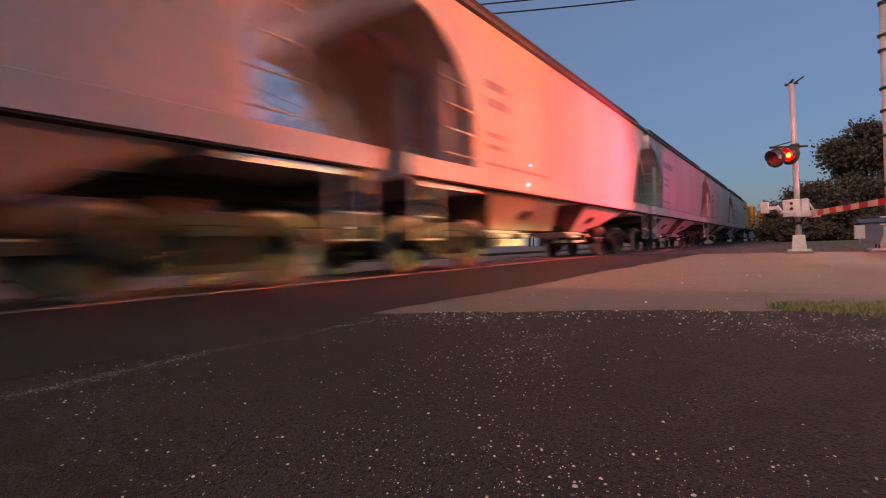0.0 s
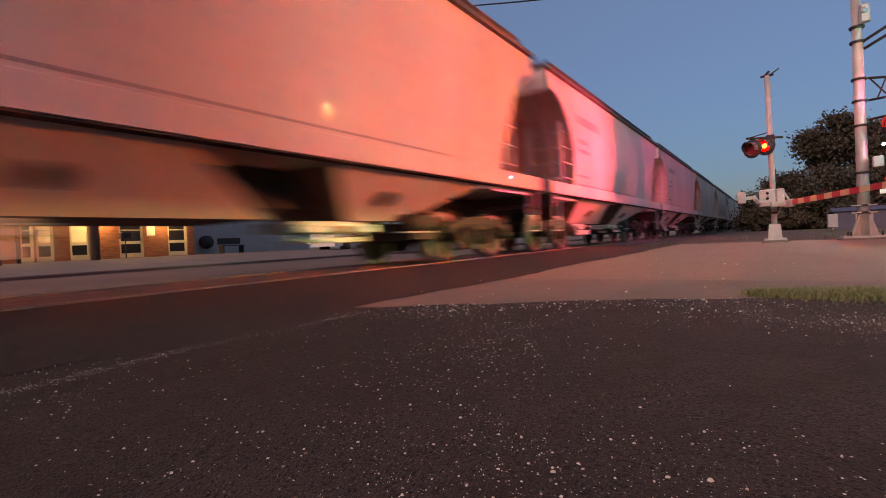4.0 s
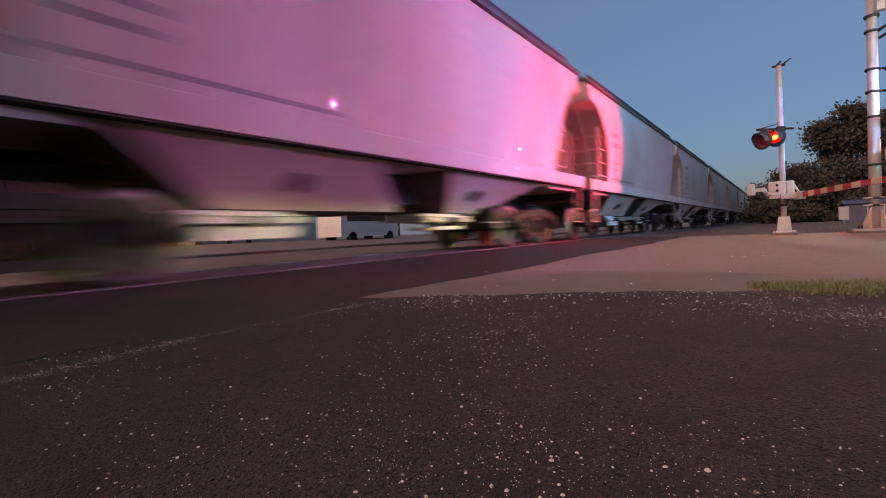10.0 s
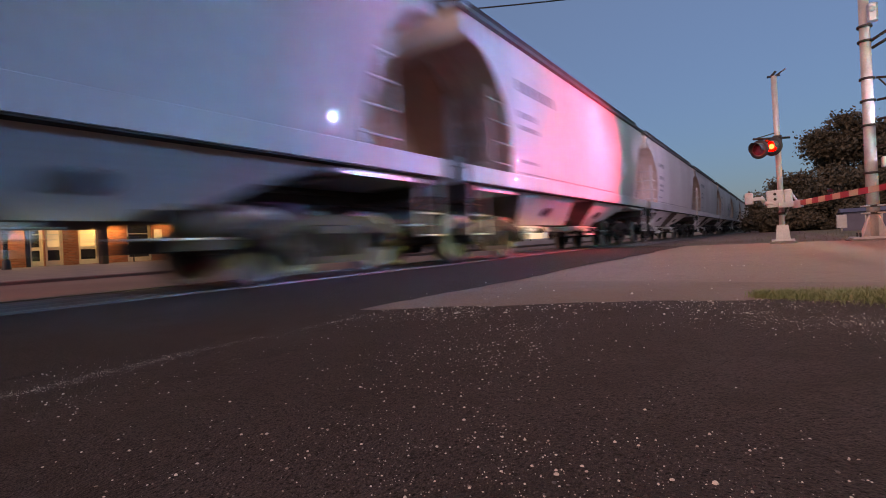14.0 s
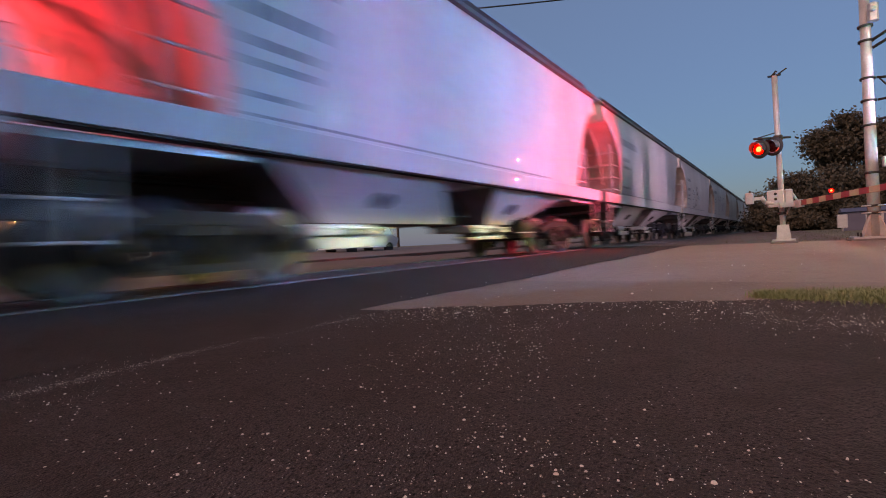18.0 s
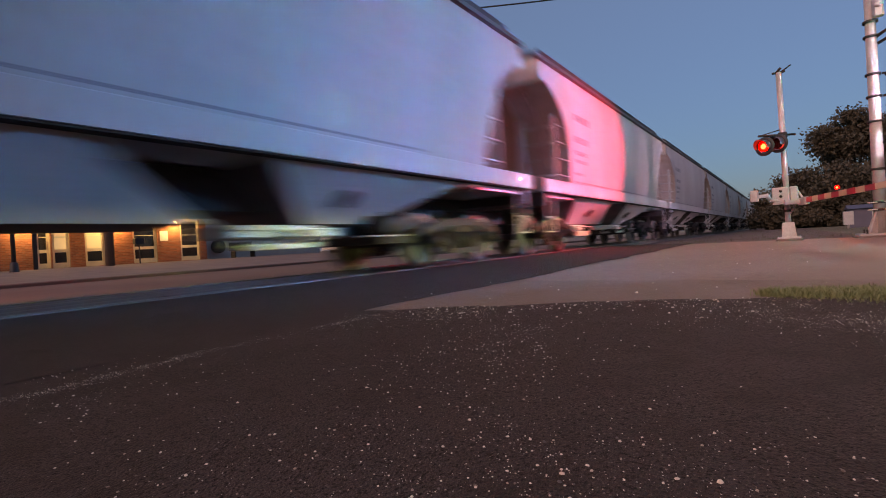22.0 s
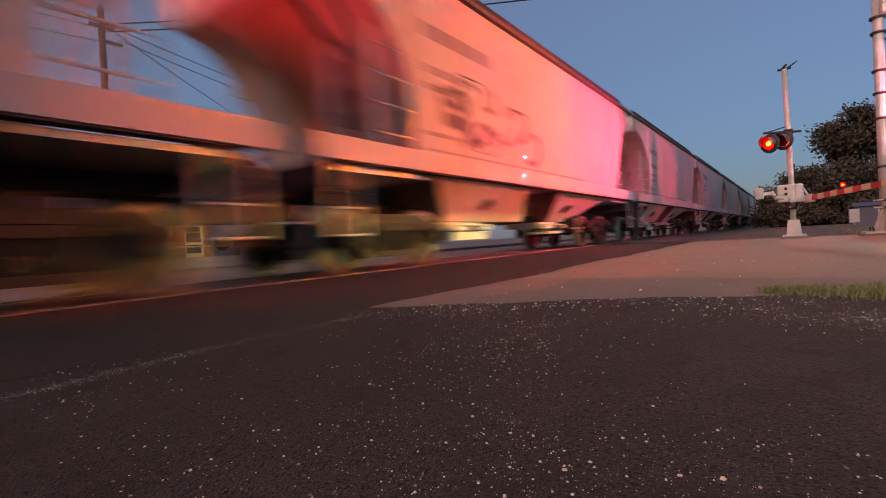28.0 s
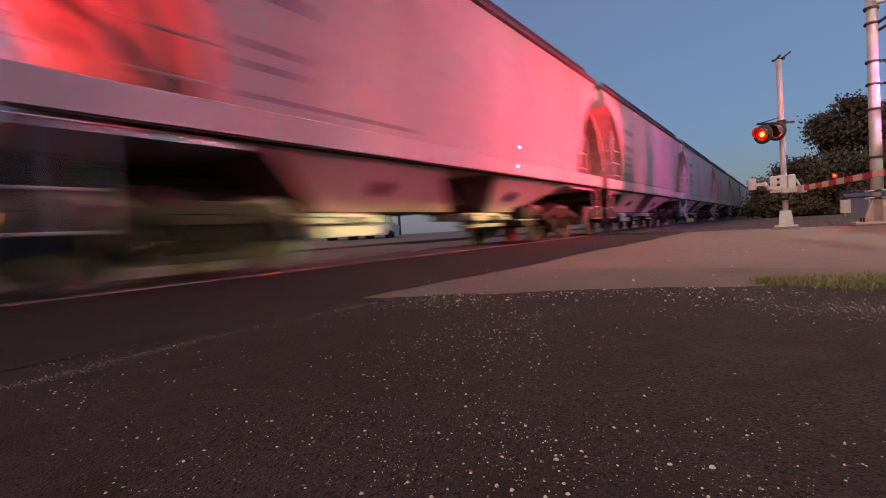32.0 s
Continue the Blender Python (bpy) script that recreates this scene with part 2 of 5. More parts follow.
M = {
    "asphalt": mat("dark_asphalt", (0.041, 0.030, 0.028), 0.9, second=(0.062, 0.045, 0.041), scale=1.1, amount=0.9, fine=150, bump=1.0, spec=0.2, grain=0.95, dusty=0.10, depth=0.012),
    "road": mat("worn_road", (0.145, 0.102, 0.094), 0.85, second=(0.108, 0.075, 0.069), scale=0.55, amount=0.9, fine=90, bump=0.7, spec=0.3, grain=0.5, dusty=0.3, stretch=(0.25, 1, 1)),
    "shoulder": mat("pale_shoulder", (0.178, 0.131, 0.112), 0.9, second=(0.120, 0.088, 0.075), scale=1.6, amount=0.9, fine=110, bump=0.9, spec=0.25, grain=0.6, dusty=0.2),
    "earth": mat("earth", (0.17, 0.11, 0.08), 0.95, second=(0.115, 0.075, 0.056), scale=0.35, amount=0.9, fine=25, bump=0.8),
    "ballast": mat("ballast", (0.19, 0.122, 0.09), 0.95, second=(0.10, 0.068, 0.052), scale=1.2, amount=0.8, fine=38, bump=1.0),
    "stone": stones("loose_stones"),
    "pebble": mat("cream_pebble", (0.88, 0.76, 0.60), 0.6, second=(0.70, 0.55, 0.42), scale=900, fine=3000, vary=0.12),
    "crumb": stones("asphalt_crumbs", 0.8),
    "grass": mat("grass", (0.20, 0.235, 0.08), 0.8, second=(0.36, 0.34, 0.16), scale=14, amount=0.8),
    "field": mat("field_grass", (0.13, 0.12, 0.062), 0.95, second=(0.18, 0.14, 0.085), scale=0.12, amount=0.9, fine=6, bump=0.9),
    "leaf": mat("leaves", (0.055, 0.052, 0.032), 0.8, second=(0.085, 0.07, 0.045), scale=0.7, amount=0.9, fine=9),
    "bark": mat("bark", (0.075, 0.058, 0.045), 0.95, scale=8, bump=1.0, stretch=(1, 1, 0.2)),
    "paint": mat("grey_car_paint", (0.57, 0.52, 0.48), 0.6, second=(0.43, 0.36, 0.32), scale=0.75, amount=0.75, fine=22, bump=0.05, stretch=(1, 1, 0.3), vary=0.12, coat=0.05, spec=0.35),
    "tan": mat("tan_car_paint", (0.57, 0.48, 0.41), 0.6, second=(0.40, 0.32, 0.265), scale=0.7, amount=0.8, fine=20, bump=0.05, stretch=(1, 1, 0.3), vary=0.1, coat=0.05, spec=0.35),
    "chord": mat("dark_chord", (0.05, 0.038, 0.035), 0.6, second=(0.09, 0.07, 0.065), scale=3),
    "rust": mat("rusty_slope", (0.60, 0.46, 0.38), 0.75, second=(0.45, 0.32, 0.25), scale=1.6, amount=0.9, fine=30, bump=0.2, vary=0.15),
    # shade on the bay ends, put into the colour as dark brown
    "bayshade": mat("shaded_bay_end", (0.085, 0.060, 0.048), 0.85, second=(0.14, 0.10, 0.08), scale=2.5, amount=0.8, fine=30, bump=0.2),
    "darkrib": mat("dark_rib", (0.46, 0.26, 0.165), 0.75, second=(0.33, 0.18, 0.115), scale=1.6, amount=0.8, fine=30),
    "grime": mat("grimy_steel", (0.028, 0.024, 0.022), 0.7, spec=0.15, second=(0.06, 0.047, 0.04), scale=3, amount=0.8, fine=40, bump=0.3),
    "casting": mat("truck_casting", (0.022, 0.018, 0.017), 0.6, second=(0.036, 0.028, 0.024), scale=3, amount=0.8, fine=40, bump=0.25, spec=0.12),
    "wheel": mat("wheel_steel", (0.035, 0.029, 0.026), 0.6, 0.0, second=(0.05, 0.04, 0.035), scale=5, amount=0.7, spec=0.15),
    "rim": mat("worn_wheel_rim", (0.23, 0.21, 0.18), 0.45, 0.3, second=(0.14, 0.12, 0.10), scale=9),
    "gate": mat("pale_gate_steel", (0.52, 0.50, 0.42), 0.45, second=(0.45, 0.42, 0.36), scale=4, amount=0.7),
    "bright": mat("bright_cap", (0.75, 0.73, 0.7), 0.25, 0.6, second=(0.5, 0.47, 0.42), scale=6),
    "ink": mat("lettering", (0.17, 0.15, 0.15), 0.6, second=(0.26, 0.23, 0.22)),
    "rail": mat("rail_steel", (0.26, 0.22, 0.18), 0.6, 0.2, second=(0.10, 0.065, 0.045), scale=6, stretch=(1, 0.1, 1)),
    "deck": mat("worn_crossing_panel", (0.19, 0.13, 0.10), 0.85, second=(0.125, 0.085, 0.068), scale=3, bump=0.5, vary=0.15),
    "tie": mat("timber_tie", (0.085, 0.065, 0.05), 0.9, second=(0.14, 0.11, 0.09), scale=5, bump=0.6, stretch=(0.2, 1, 1), vary=0.2),
    "silver": mat("aluminium_paint", (0.47, 0.44, 0.41), 0.5, 0.1, second=(0.34, 0.31, 0.285), scale=4, amount=0.8, fine=45),
    "galv": mat("galvanised", (0.42, 0.41, 0.40), 0.45, 0.5, second=(0.3, 0.28, 0.27), scale=5),
    "visor": mat("faded_visor", (0.09, 0.08, 0.08), 0.6, second=(0.06, 0.055, 0.055)),
    "black": mat("matt_black", (0.018, 0.017, 0.018), 0.6, second=(0.03, 0.03, 0.03)),
    "darklens": mat("unlit_red_lens", (0.06, 0.008, 0.01), 0.25, second=(0.04, 0.005, 0.006)),
    "redlens": glow("lit_red_lens", (1.0, 0.002, 0.002), 4.0),
    "hotlens": glow("bright_lens_core", (1.0, 0.06, 0.02), 9),
    "armred": mat("arm_red", (0.42, 0.03, 0.04), 0.5, second=(0.3, 0.03, 0.04), scale=8),
    "armwhite": mat("arm_white", (0.60, 0.48, 0.28), 0.5, second=(0.5, 0.42, 0.28), scale=8),
    "brick": mat("red_brick", (0.33, 0.13, 0.075), 0.85, second=(0.22, 0.09, 0.055), scale=6, amount=0.8, vary=0.25, bump=0.3),
    "mortar": mat("mortar", (0.30, 0.24, 0.2), 0.9, scale=20),
    "cream": mat("cream_wood", (0.62, 0.56, 0.42), 0.6, second=(0.5, 0.44, 0.32), scale=5),
    "stucco": mat("pale_stucco", (0.42, 0.40, 0.37), 0.9, second=(0.32, 0.3, 0.28), scale=2, bump=0.4),
    "siding": mat("brown_siding", (0.20, 0.12, 0.085), 0.8, second=(0.14, 0.085, 0.06), scale=3),
    "roof": mat("dark_roof", (0.055, 0.045, 0.042), 0.9, second=(0.09, 0.07, 0.065), scale=3, bump=0.6),
    "awning": mat("maroon_awning", (0.11, 0.03, 0.028), 0.8, second=(0.075, 0.025, 0.022), scale=3),
    "walk": mat("pale_concrete", (0.20, 0.15, 0.125), 0.9, second=(0.14, 0.105, 0.088), scale=1.2, amount=0.8, fine=40, bump=0.3),
    "pane": mat("dark_glass", (0.02, 0.022, 0.025), 0.06, spec=0.8),
    "curtain": mat("lit_curtain", (0.5, 0.4, 0.25), 0.8, emit=(1.0, 0.66, 0.32), power=0.30),
    "bulb": glow("warm_bulb", (1.0, 0.66, 0.22), 14),
    "whitebulb": glow("white_bulb", (1.0, 0.95, 0.85), 12),
    "wood": mat("weathered_pole", (0.12, 0.085, 0.065), 0.9, second=(0.18, 0.14, 0.11), scale=5, bump=0.5, stretch=(1, 1, 0.15)),
    "cable": mat("cable", (0.015, 0.015, 0.016), 0.6),
    "sheet": mat("white_sheet", (0.6, 0.58, 0.56), 0.6, second=(0.45, 0.42, 0.4)),
    "shed": mat("blue_grey_shed", (0.10, 0.10, 0.14), 0.7, second=(0.07, 0.07, 0.10), scale=2),
    "yellow": mat("loco_yellow", (0.55, 0.27, 0.02), 0.45, second=(0.35, 0.17, 0.03), scale=1.5),
    "locogrey": mat("loco_grey", (0.16, 0.16, 0.17), 0.5, second=(0.1, 0.1, 0.1)),
    "white": mat("white_paint", (0.7, 0.7, 0.68), 0.35, second=(0.6, 0.6, 0.58)),
    "rubber": mat("rubber", (0.02, 0.02, 0.02), 0.85),
}

speckle(M["asphalt"], 170, 0.60, 0.66, (0.15, 0.115, 0.095))
speckle(M["asphalt"], 110, 0.54, 0.60, (0.006, 0.005, 0.005))
speckle(M["asphalt"], 5, 0.50, 0.72, (0.030, 0.021, 0.018))
# the dimmer light on the driveway's left and right, painted into the asphalt
side_shade(M["asphalt"], 0.35, -0.60, (0.85, 0.85, 0.88))
side_shade(M["asphalt"], 0.30, 1.0, (0.55, 0.55, 0.58))
speckle(M["shoulder"], 160, 0.55, 0.7, (0.34, 0.27, 0.22))
speckle(M["road"], 110, 0.55, 0.66, (0.30, 0.23, 0.20))
speckle(M["road"], 9, 0.52, 0.70, (0.10, 0.068, 0.060))
speckle(M["shoulder"], 14, 0.52, 0.70, (0.175, 0.115, 0.085))

# ---- mesh helpers ----


class Mesh:
    """A mesh under construction: boxes, tubes, prisms and loose faces."""

    def __init__(self):
        self.v, self.f, self.s = [], [], []

    def add(self, verts, faces, smooth=False):
        n = len(self.v)
        self.v += [tuple(p) for p in verts]
        self.f += [tuple(i + n for i in f) for f in faces]
        self.s += [smooth] * len(faces)
        return self

    def box(self, x0, x1, y0, y1, z0, z1, c=0.0):
        """Box; c cuts the long edges round z and the top edge by that much."""
        if c <= 0:
            p = [(x, y, z) for z in (z0, z1) for x, y in ((x0, y0), (x1, y0), (x1, y1), (x0, y1))]
            return self.add(p, [(3, 2, 1, 0), (4, 5, 6, 7), (0, 1, 5, 4), (1, 2, 6, 5), (2, 3, 7, 6), (3, 0, 4, 7)])
        ring = lambda e: [(x0 + c + e, y0 + e), (x1 - c - e, y0 + e), (x1 - e, y0 + c + e), (x1 - e, y1 - c - e), (x1 - c - e, y1 - e), (x0 + c + e, y1 - e), (x0 + e, y1 - c - e), (x0 + e, y0 + c + e)]
        p = [(x, y, z0) for x, y in ring(0)] + [(x, y, z1 - c) for x, y in ring(0)] + [(x, y, z1) for x, y in ring(c)]
        f = [tuple(range(7, -1, -1)), tuple(range(16, 24))]
        for k in (0, 8):
            f += [(k + i, k + (i + 1) % 8, k + 8 + (i + 1) % 8, k + 8 + i) for i in range(8)]
        return self.add(p, f)

    def tube(self, a, b, r, r2=None, n=10, cap=True):
        a, b = Vector(a), Vector(b)
        r2 = r if r2 is None else r2
        q = (b - a).to_track_quat("Z", "Y")
        p = []
        for base, rad in ((a, r), (b, r2)):
            p += [base + q @ Vector((rad * math.cos(6.2832 * i / n), rad * math.sin(6.2832 * i / n), 0)) for i in range(n)]
        self.add(p, [(i, (i + 1) % n, n + (i + 1) % n, n + i) for i in range(n)], True)
        if cap:
            k = len(self.v) - 2 * n
            self.f += [tuple(k + i for i in range(n - 1, -1, -1)), tuple(k + n + i for i in range(n))]
            self.s += [False, False]
        return self

    def sweep(self, points, r, n=5):
        """One unbroken round cord through all the points."""
        p, pts = [], [Vector(q) for q in points]
        for k, q in enumerate(pts):
            turn = (pts[min(k + 1, len(pts) - 1)] - pts[max(k - 1, 0)]).to_track_quat("Z", "Y")
            p += [q + turn @ Vector((r * math.cos(6.2832 * i / n), r * math.sin(6.2832 * i / n), 0)) for i in range(n)]
        return self.add(p, [(k * n + i, k * n + (i + 1) % n, (k + 1) * n + (i + 1) % n, (k + 1) * n + i) for k in range(len(pts) - 1) for i in range(n)], True)

    def prism(self, profile, axis, lo, hi):
        """Extrude a closed outline (pairs of the two other axes) along axis 0, 1 or 2."""
        def put(u, w, h):
            return [(h, u, w), (u, h, w), (u, w, h)][axis]
        n = len(profile)
        p = [put(u, w, lo) for u, w in profile] + [put(u, w, hi) for u, w in profile]
        return self.add(p, [tuple(range(n)), tuple(range(2 * n - 1, n - 1, -1))] + [(i, n + i, n + (i + 1) % n, (i + 1) % n) for i in range(n)])

    def lathe(self, profile, centre, axis, n=20):
        """Turn (distance along axis, radius) round an axis direction through centre."""
        q, c = Vector(axis).to_track_quat("Z", "Y"), Vector(centre)
        p = [c + q @ Vector((r * math.cos(6.2832 * i / n), r * math.sin(6.2832 * i / n), h)) for h, r in profile for i in range(n)]
        f = [(k * n + i, k * n + (i + 1) % n, (k + 1) * n + (i + 1) % n, (k + 1) * n + i) for k in range(len(profile) - 1) for i in range(n)]
        return self.add(p, f, True)

    def data(self, name, *materials):
        me = bpy.data.meshes.new(name)
        me.from_pydata(self.v, [], self.f)
        me.polygons.foreach_set("use_smooth", self.s)
        for m in materials:
            me.materials.append(M[m] if isinstance(m, str) else m)
        bm = bmesh.new()
        bm.from_mesh(me)
        bmesh.ops.recalc_face_normals(bm, faces=bm.faces)
        bm.to_mesh(me)
        bm.free()
        me.update()
        return me


def part(name, mesh, material, parent, label="", at=None):
    ob = new(name, mesh.data(name, material) if isinstance(mesh, Mesh) else mesh)
    ob.parent = parent
    if at is not None:
        ob.matrix_basis = at
    if label:
        ob["label"] = label
    return ob


def thing(name, label, category, m=None, group="", kind="", mesh=None, material=None):
    ob = new(name, mesh.data(name, material) if mesh else None)
    if m is not None:
        ob.matrix_basis = m
    return tagged(ob, label, category, group, kind)


def setting(name, mesh, material, label):
    return tagged(new(name, mesh.data(name, material)), label, "", "", "structure")

# ---- ground, road and track ----
TRACK = -5.5  # x of the track's centre line; z = 0 is the top of the rails


def sheet(x0, x1, y0, y1, z, step, bump=0.0, seed=0.0, edge=None):
    """A ground sheet with gentle unevenness; edge(x) gives the far limit in y."""
    me = Mesh()
    nx, ny = max(2, int((x1 - x0) / step)), max(2, int((y1 - y0) / step))
    pts = []
    for j in range(ny + 1):
        for i in range(nx + 1):
            x = x0 + (x1 - x0) * i / nx
            top = edge(x) if edge else y1
            y = y0 + (top - y0) * j / ny
            zz = z(x, y) if callable(z) else z
            pts.append((x, y, zz + bump * noise.noise((x * 0.9 + seed, y * 0.9, seed))))
    me.add(pts, [(j * (nx + 1) + i, j * (nx + 1) + i + 1, (j + 1) * (nx + 1) + i + 1, (j + 1) * (nx + 1) + i) for j in range(ny) for i in range(nx)], True)
    return me


def drive_edge(x):
    """Ragged line where the dark driveway meets the paler road."""
    base = 2.38 + (x + 2.31) * 0.43 if x < 0 else 3.37 + 0.10 * x
    return base + 0.16 * noise.noise((x * 1.9, 0.3, 0)) + 0.05 * noise.noise((x * 5.3, 7.3, 0)) + 0.03 * noise.noise((x * 11.0, 4.3, 0))


setting("ground", sheet(-1500, 1500, -1500, 1500, -0.13, 300), "field", "dark grassy ground reaching the horizon")
setting("verge", sheet(-4.1, 60, 16.2, 90, lambda x, y: -0.085 + 0.02 * noise.noise((x * 0.2, y * 0.2, 0)), 1.5), "field", "mown grass verge beyond the road")
setting("dirt_strip", sheet(-4.15, 1.6, 15.6, 170, lambda x, y: -0.075 + 0.025 * noise.noise((x, y * 0.3, 3)), 0.7), "earth", "brown dirt strip beside the track")
setting("driveway", sheet(-2.30, 14, -14, 3.4, -0.0585, 0.16, 0.004, 1.0, drive_edge), "asphalt", "dark cracked asphalt driveway strewn with grit")
overlay = sheet(-4.70, -2.28, -20, 16.2, lambda x, y: -0.0572 + 0.040 * max(0.0, min(1.0, (-2.4 - x) / 1.7)), 0.16, 0.002, 7.0)
overlay.v = [(x + (0.11 * noise.noise((y * 1.3, 0.7, 0)) + 0.05 * noise.noise((y * 5.0, 1.7, 0)) if x > -2.3 and y > 2.3 else 0), y, z) for x, y, z in overlay.v]
setting("overlay", overlay, "asphalt", "black asphalt overlay along the crossing")
setting("road", sheet(-2.33, 60, 2.2, 16.0, -0.064, 0.25, 0.003, 3.0), "road", "worn greyish road surface leading to the crossing")
setting("shoulder", sheet(-2.33, 6.0, 2.2, 4.5, lambda x, y: -0.0605 - (0.02 if y < drive_edge(x) - 0.12 else 0.0), 0.12, 0.0015, 4.0, lambda x: 4.42 - 0.02 * x + 0.06 * noise.noise((x * 1.3, 2.2, 0))), "shoulder", "pale worn strip of old road surface")
setting("road_far_side", sheet(-13.1, -6.75, -6, 14.8, -0.05, 0.6, 0.003, 5.0), "earth", "worn road beyond the track")
setting("road_beyond", sheet(-60, -13.0, 18.0, 30.0, -0.05, 1.5, 0.003, 6.0), "road", "worn street beside the shops")
setting("plaza", sheet(-26.4, -13.2, -25, 60, lambda x, y: 0.02 + 0.23 * max(0.0, min(1.0, (-14.5 - x) / 9.0)), 1.0), "walk", "pale concrete pavement sloping up to the shops")
kerb = Mesh().box(-13.2, -13.02, -25, 60, -0.13, 0.03, 0.02)
setting("kerb", kerb, "walk", "worn concrete kerb")
setting("ballast", sheet(-9.2, -4.28, -60, 420, lambda x, y: -0.07 - 0.06 * max(0, abs(x - TRACK) - 1.6) - (0.07 if y > 16.5 else 0) + 0.012 * noise.noise((x * 4, y * 4, 1)), 0.55), "ballast", "brown ballast under the track")
setting("yard", sheet(-13.05, -9.0, -60, 300, lambda x, y: -0.105 + 0.02 * noise.noise((x, y, 5)), 0.8), "earth", "brown earth between track and pavement")

RAIL_PROFILE = [(-0.075, -0.16), (0.075, -0.16), (0.075, -0.148), (0.012, -0.125), (0.012, -0.045), (0.036, -0.035), (0.036, -0.006), (0.028, 0), (-0.028, 0), (-0.036, -0.006), (-0.036, -0.035), (-0.012, -0.045), (-0.012, -0.125), (-0.075, -0.148)]
for side in (-1, 1):
    r = Mesh().prism([(TRACK + side * 0.7535 + u, w) for u, w in RAIL_PROFILE], 1, -80, 900)
    setting("rail", r, "rail", "worn steel rail with a polished head")
# crossing planks between and beside the rails
planks = tagged(new("crossing_deck"), "timber and rubber planks of the level crossing", "", "", "structure")
board = Mesh().box(-0.12, 0.12, -1.2, 1.2, -0.12, -0.012, 0.01).data("plank", M["deck"])
for x in (TRACK - 0.98, TRACK - 0.56, TRACK - 0.30, TRACK - 0.04, TRACK + 0.22, TRACK + 0.48):
    for j in range(-2, 6):
        part("plank", board, None, planks, at=pose(x, 3.6 + 2.43 * j, 0))
ties = tagged(new("track_ties"), "weathered timber ties under the rails", "", "", "structure")
tie = Mesh().box(-1.3, 1.3, -0.11, 0.11, -0.28, -0.135, 0.012).data("tie", M["tie"])
for j in range(120):
    y = -12 + j * 0.54
    if not -2.6 < y < 16.8:
        part("tie", tie, None, ties, at=pose(TRACK, y + random.uniform(-0.03, 0.03), 0, 0, 0, random.uniform(-1.5, 1.5)))

# ---- loose grit, grass ----


def grit(count, place, small, large, seed, rare=4.0):
    rnd, me = random.Random(seed), Mesh()
    for _ in range(count):
        x, y, z = place(rnd)
        s = small * (large / small) ** (rnd.random() ** rare)
        a, b, c = s * rnd.uniform(0.7, 1.3), s * rnd.uniform(0.7, 1.3), s * rnd.uniform(0.7, 1.2)
        w = rnd.uniform(0, 3.14)
        cw, sw = math.cos(w), math.sin(w)
        p = []
        for rad, h in ((1.0, -0.2), (0.95, 0.45), (0.5, 0.95)):
            for k in range(5):
                g = 1.2566 * k + rad
                uu, vv = rad * math.cos(g) * a * rnd.uniform(0.8, 1.2), rad * math.sin(g) * b * rnd.uniform(0.8, 1.2)
                p.append((x + uu * cw - vv * sw, y + uu * sw + vv * cw, z + h * c))
        me.add(p, [(5 * r + k, 5 * r + (k + 1) % 5, 5 * r + 5 + (k + 1) % 5, 5 * r + 5 + k) for r in (0, 1) for k in range(5)] + [(10, 11, 12, 13, 14)])
    return me


def spread(rnd):
    """Grit lies thickest in a band ahead of the camera and thins out to the left."""
    while True:
        d = 0.45 + 3.4 * rnd.random() ** 0.56
        a = radians(rnd.uniform(-42, 76))
        x, y = -d * math.sin(a), d * math.cos(a)
        if y < drive_edge(max(min(x, 14), -2.3)) and rnd.random() < 0.12 + 0.9 * max(0.0, noise.noise((x * 1.7, y * 1.7, 9)) + 0.6 * noise.noise((x * 6.0, y * 6.0, 2)) + 0.2):
            return x, y, -0.06


tagged(new("loose_grit", grit(24000, spread, 0.0010, 0.0036, 3, 4.0).data("loose_grit", M["stone"])), "scattered pale grit on the driveway", "gravel", "", "stuff")


# the larger pebbles: x, y and half width in millimetres
PEBBLES = [(-0.69, 1.89, 5.5), (-0.53, 1.91, 5.0), (-0.46, 1.83, 4.0), (-1.79, 3.73, 7.0), (-2.07, 1.01, 6.0), (-1.02, 1.03, 5.0), (-0.96, 0.67, 5.0), (-0.61, 0.94, 4.5),
           (-0.27, 1.18, 5.0), (-0.13, 1.09, 5.0), (-0.33, 0.79, 5.5), (-0.16, 0.86, 5.0), (-0.10, 0.88, 6.0), (-1.26, 0.77, 5.0), (-1.15, 0.47, 5.0), (-1.10, 0.49, 4.5),
           (-3.04, 2.31, 6.0), (-0.44, 0.90, 4.0), (-0.38, 0.80, 4.0), (-0.94, 0.46, 5.0), (-2.06, 1.89, 6.0), (-1.78, 0.70, 4.5), (-0.77, 0.96, 4.5), (-1.28, 1.12, 4.0),
           (-0.06, 1.04, 4.0), (-0.96, 1.72, 4.0), (-0.58, 0.79, 4.5), (-1.01, 0.64, 4.0), (-0.80, 0.65, 3.5), (-0.98, 1.03, 4.0)]
pebble_rnd = random.Random(77)
PEBBLE_SHAPES = [grit(1, lambda r: (0, 0, 0), 0.001, 0.001, 90 + k).data("pebble", M["pebble"]) for k in range(5)]
for k, (x, y, r) in enumerate(PEBBLES):
    stone = tagged(new("pebble", PEBBLE_SHAPES[k % 5]), "pale cream pebble lying on the dark asphalt", "stone", "pebbles on the driveway")
    stone.matrix_basis = pose(x, y, -0.0585 + 0.0235 * max(0.0, -2.4 - x), 0, 0, pebble_rnd.uniform(0, 360)) @ Matrix.Diagonal((0.8 * r, 0.8 * r, 0.65 * r, 1))


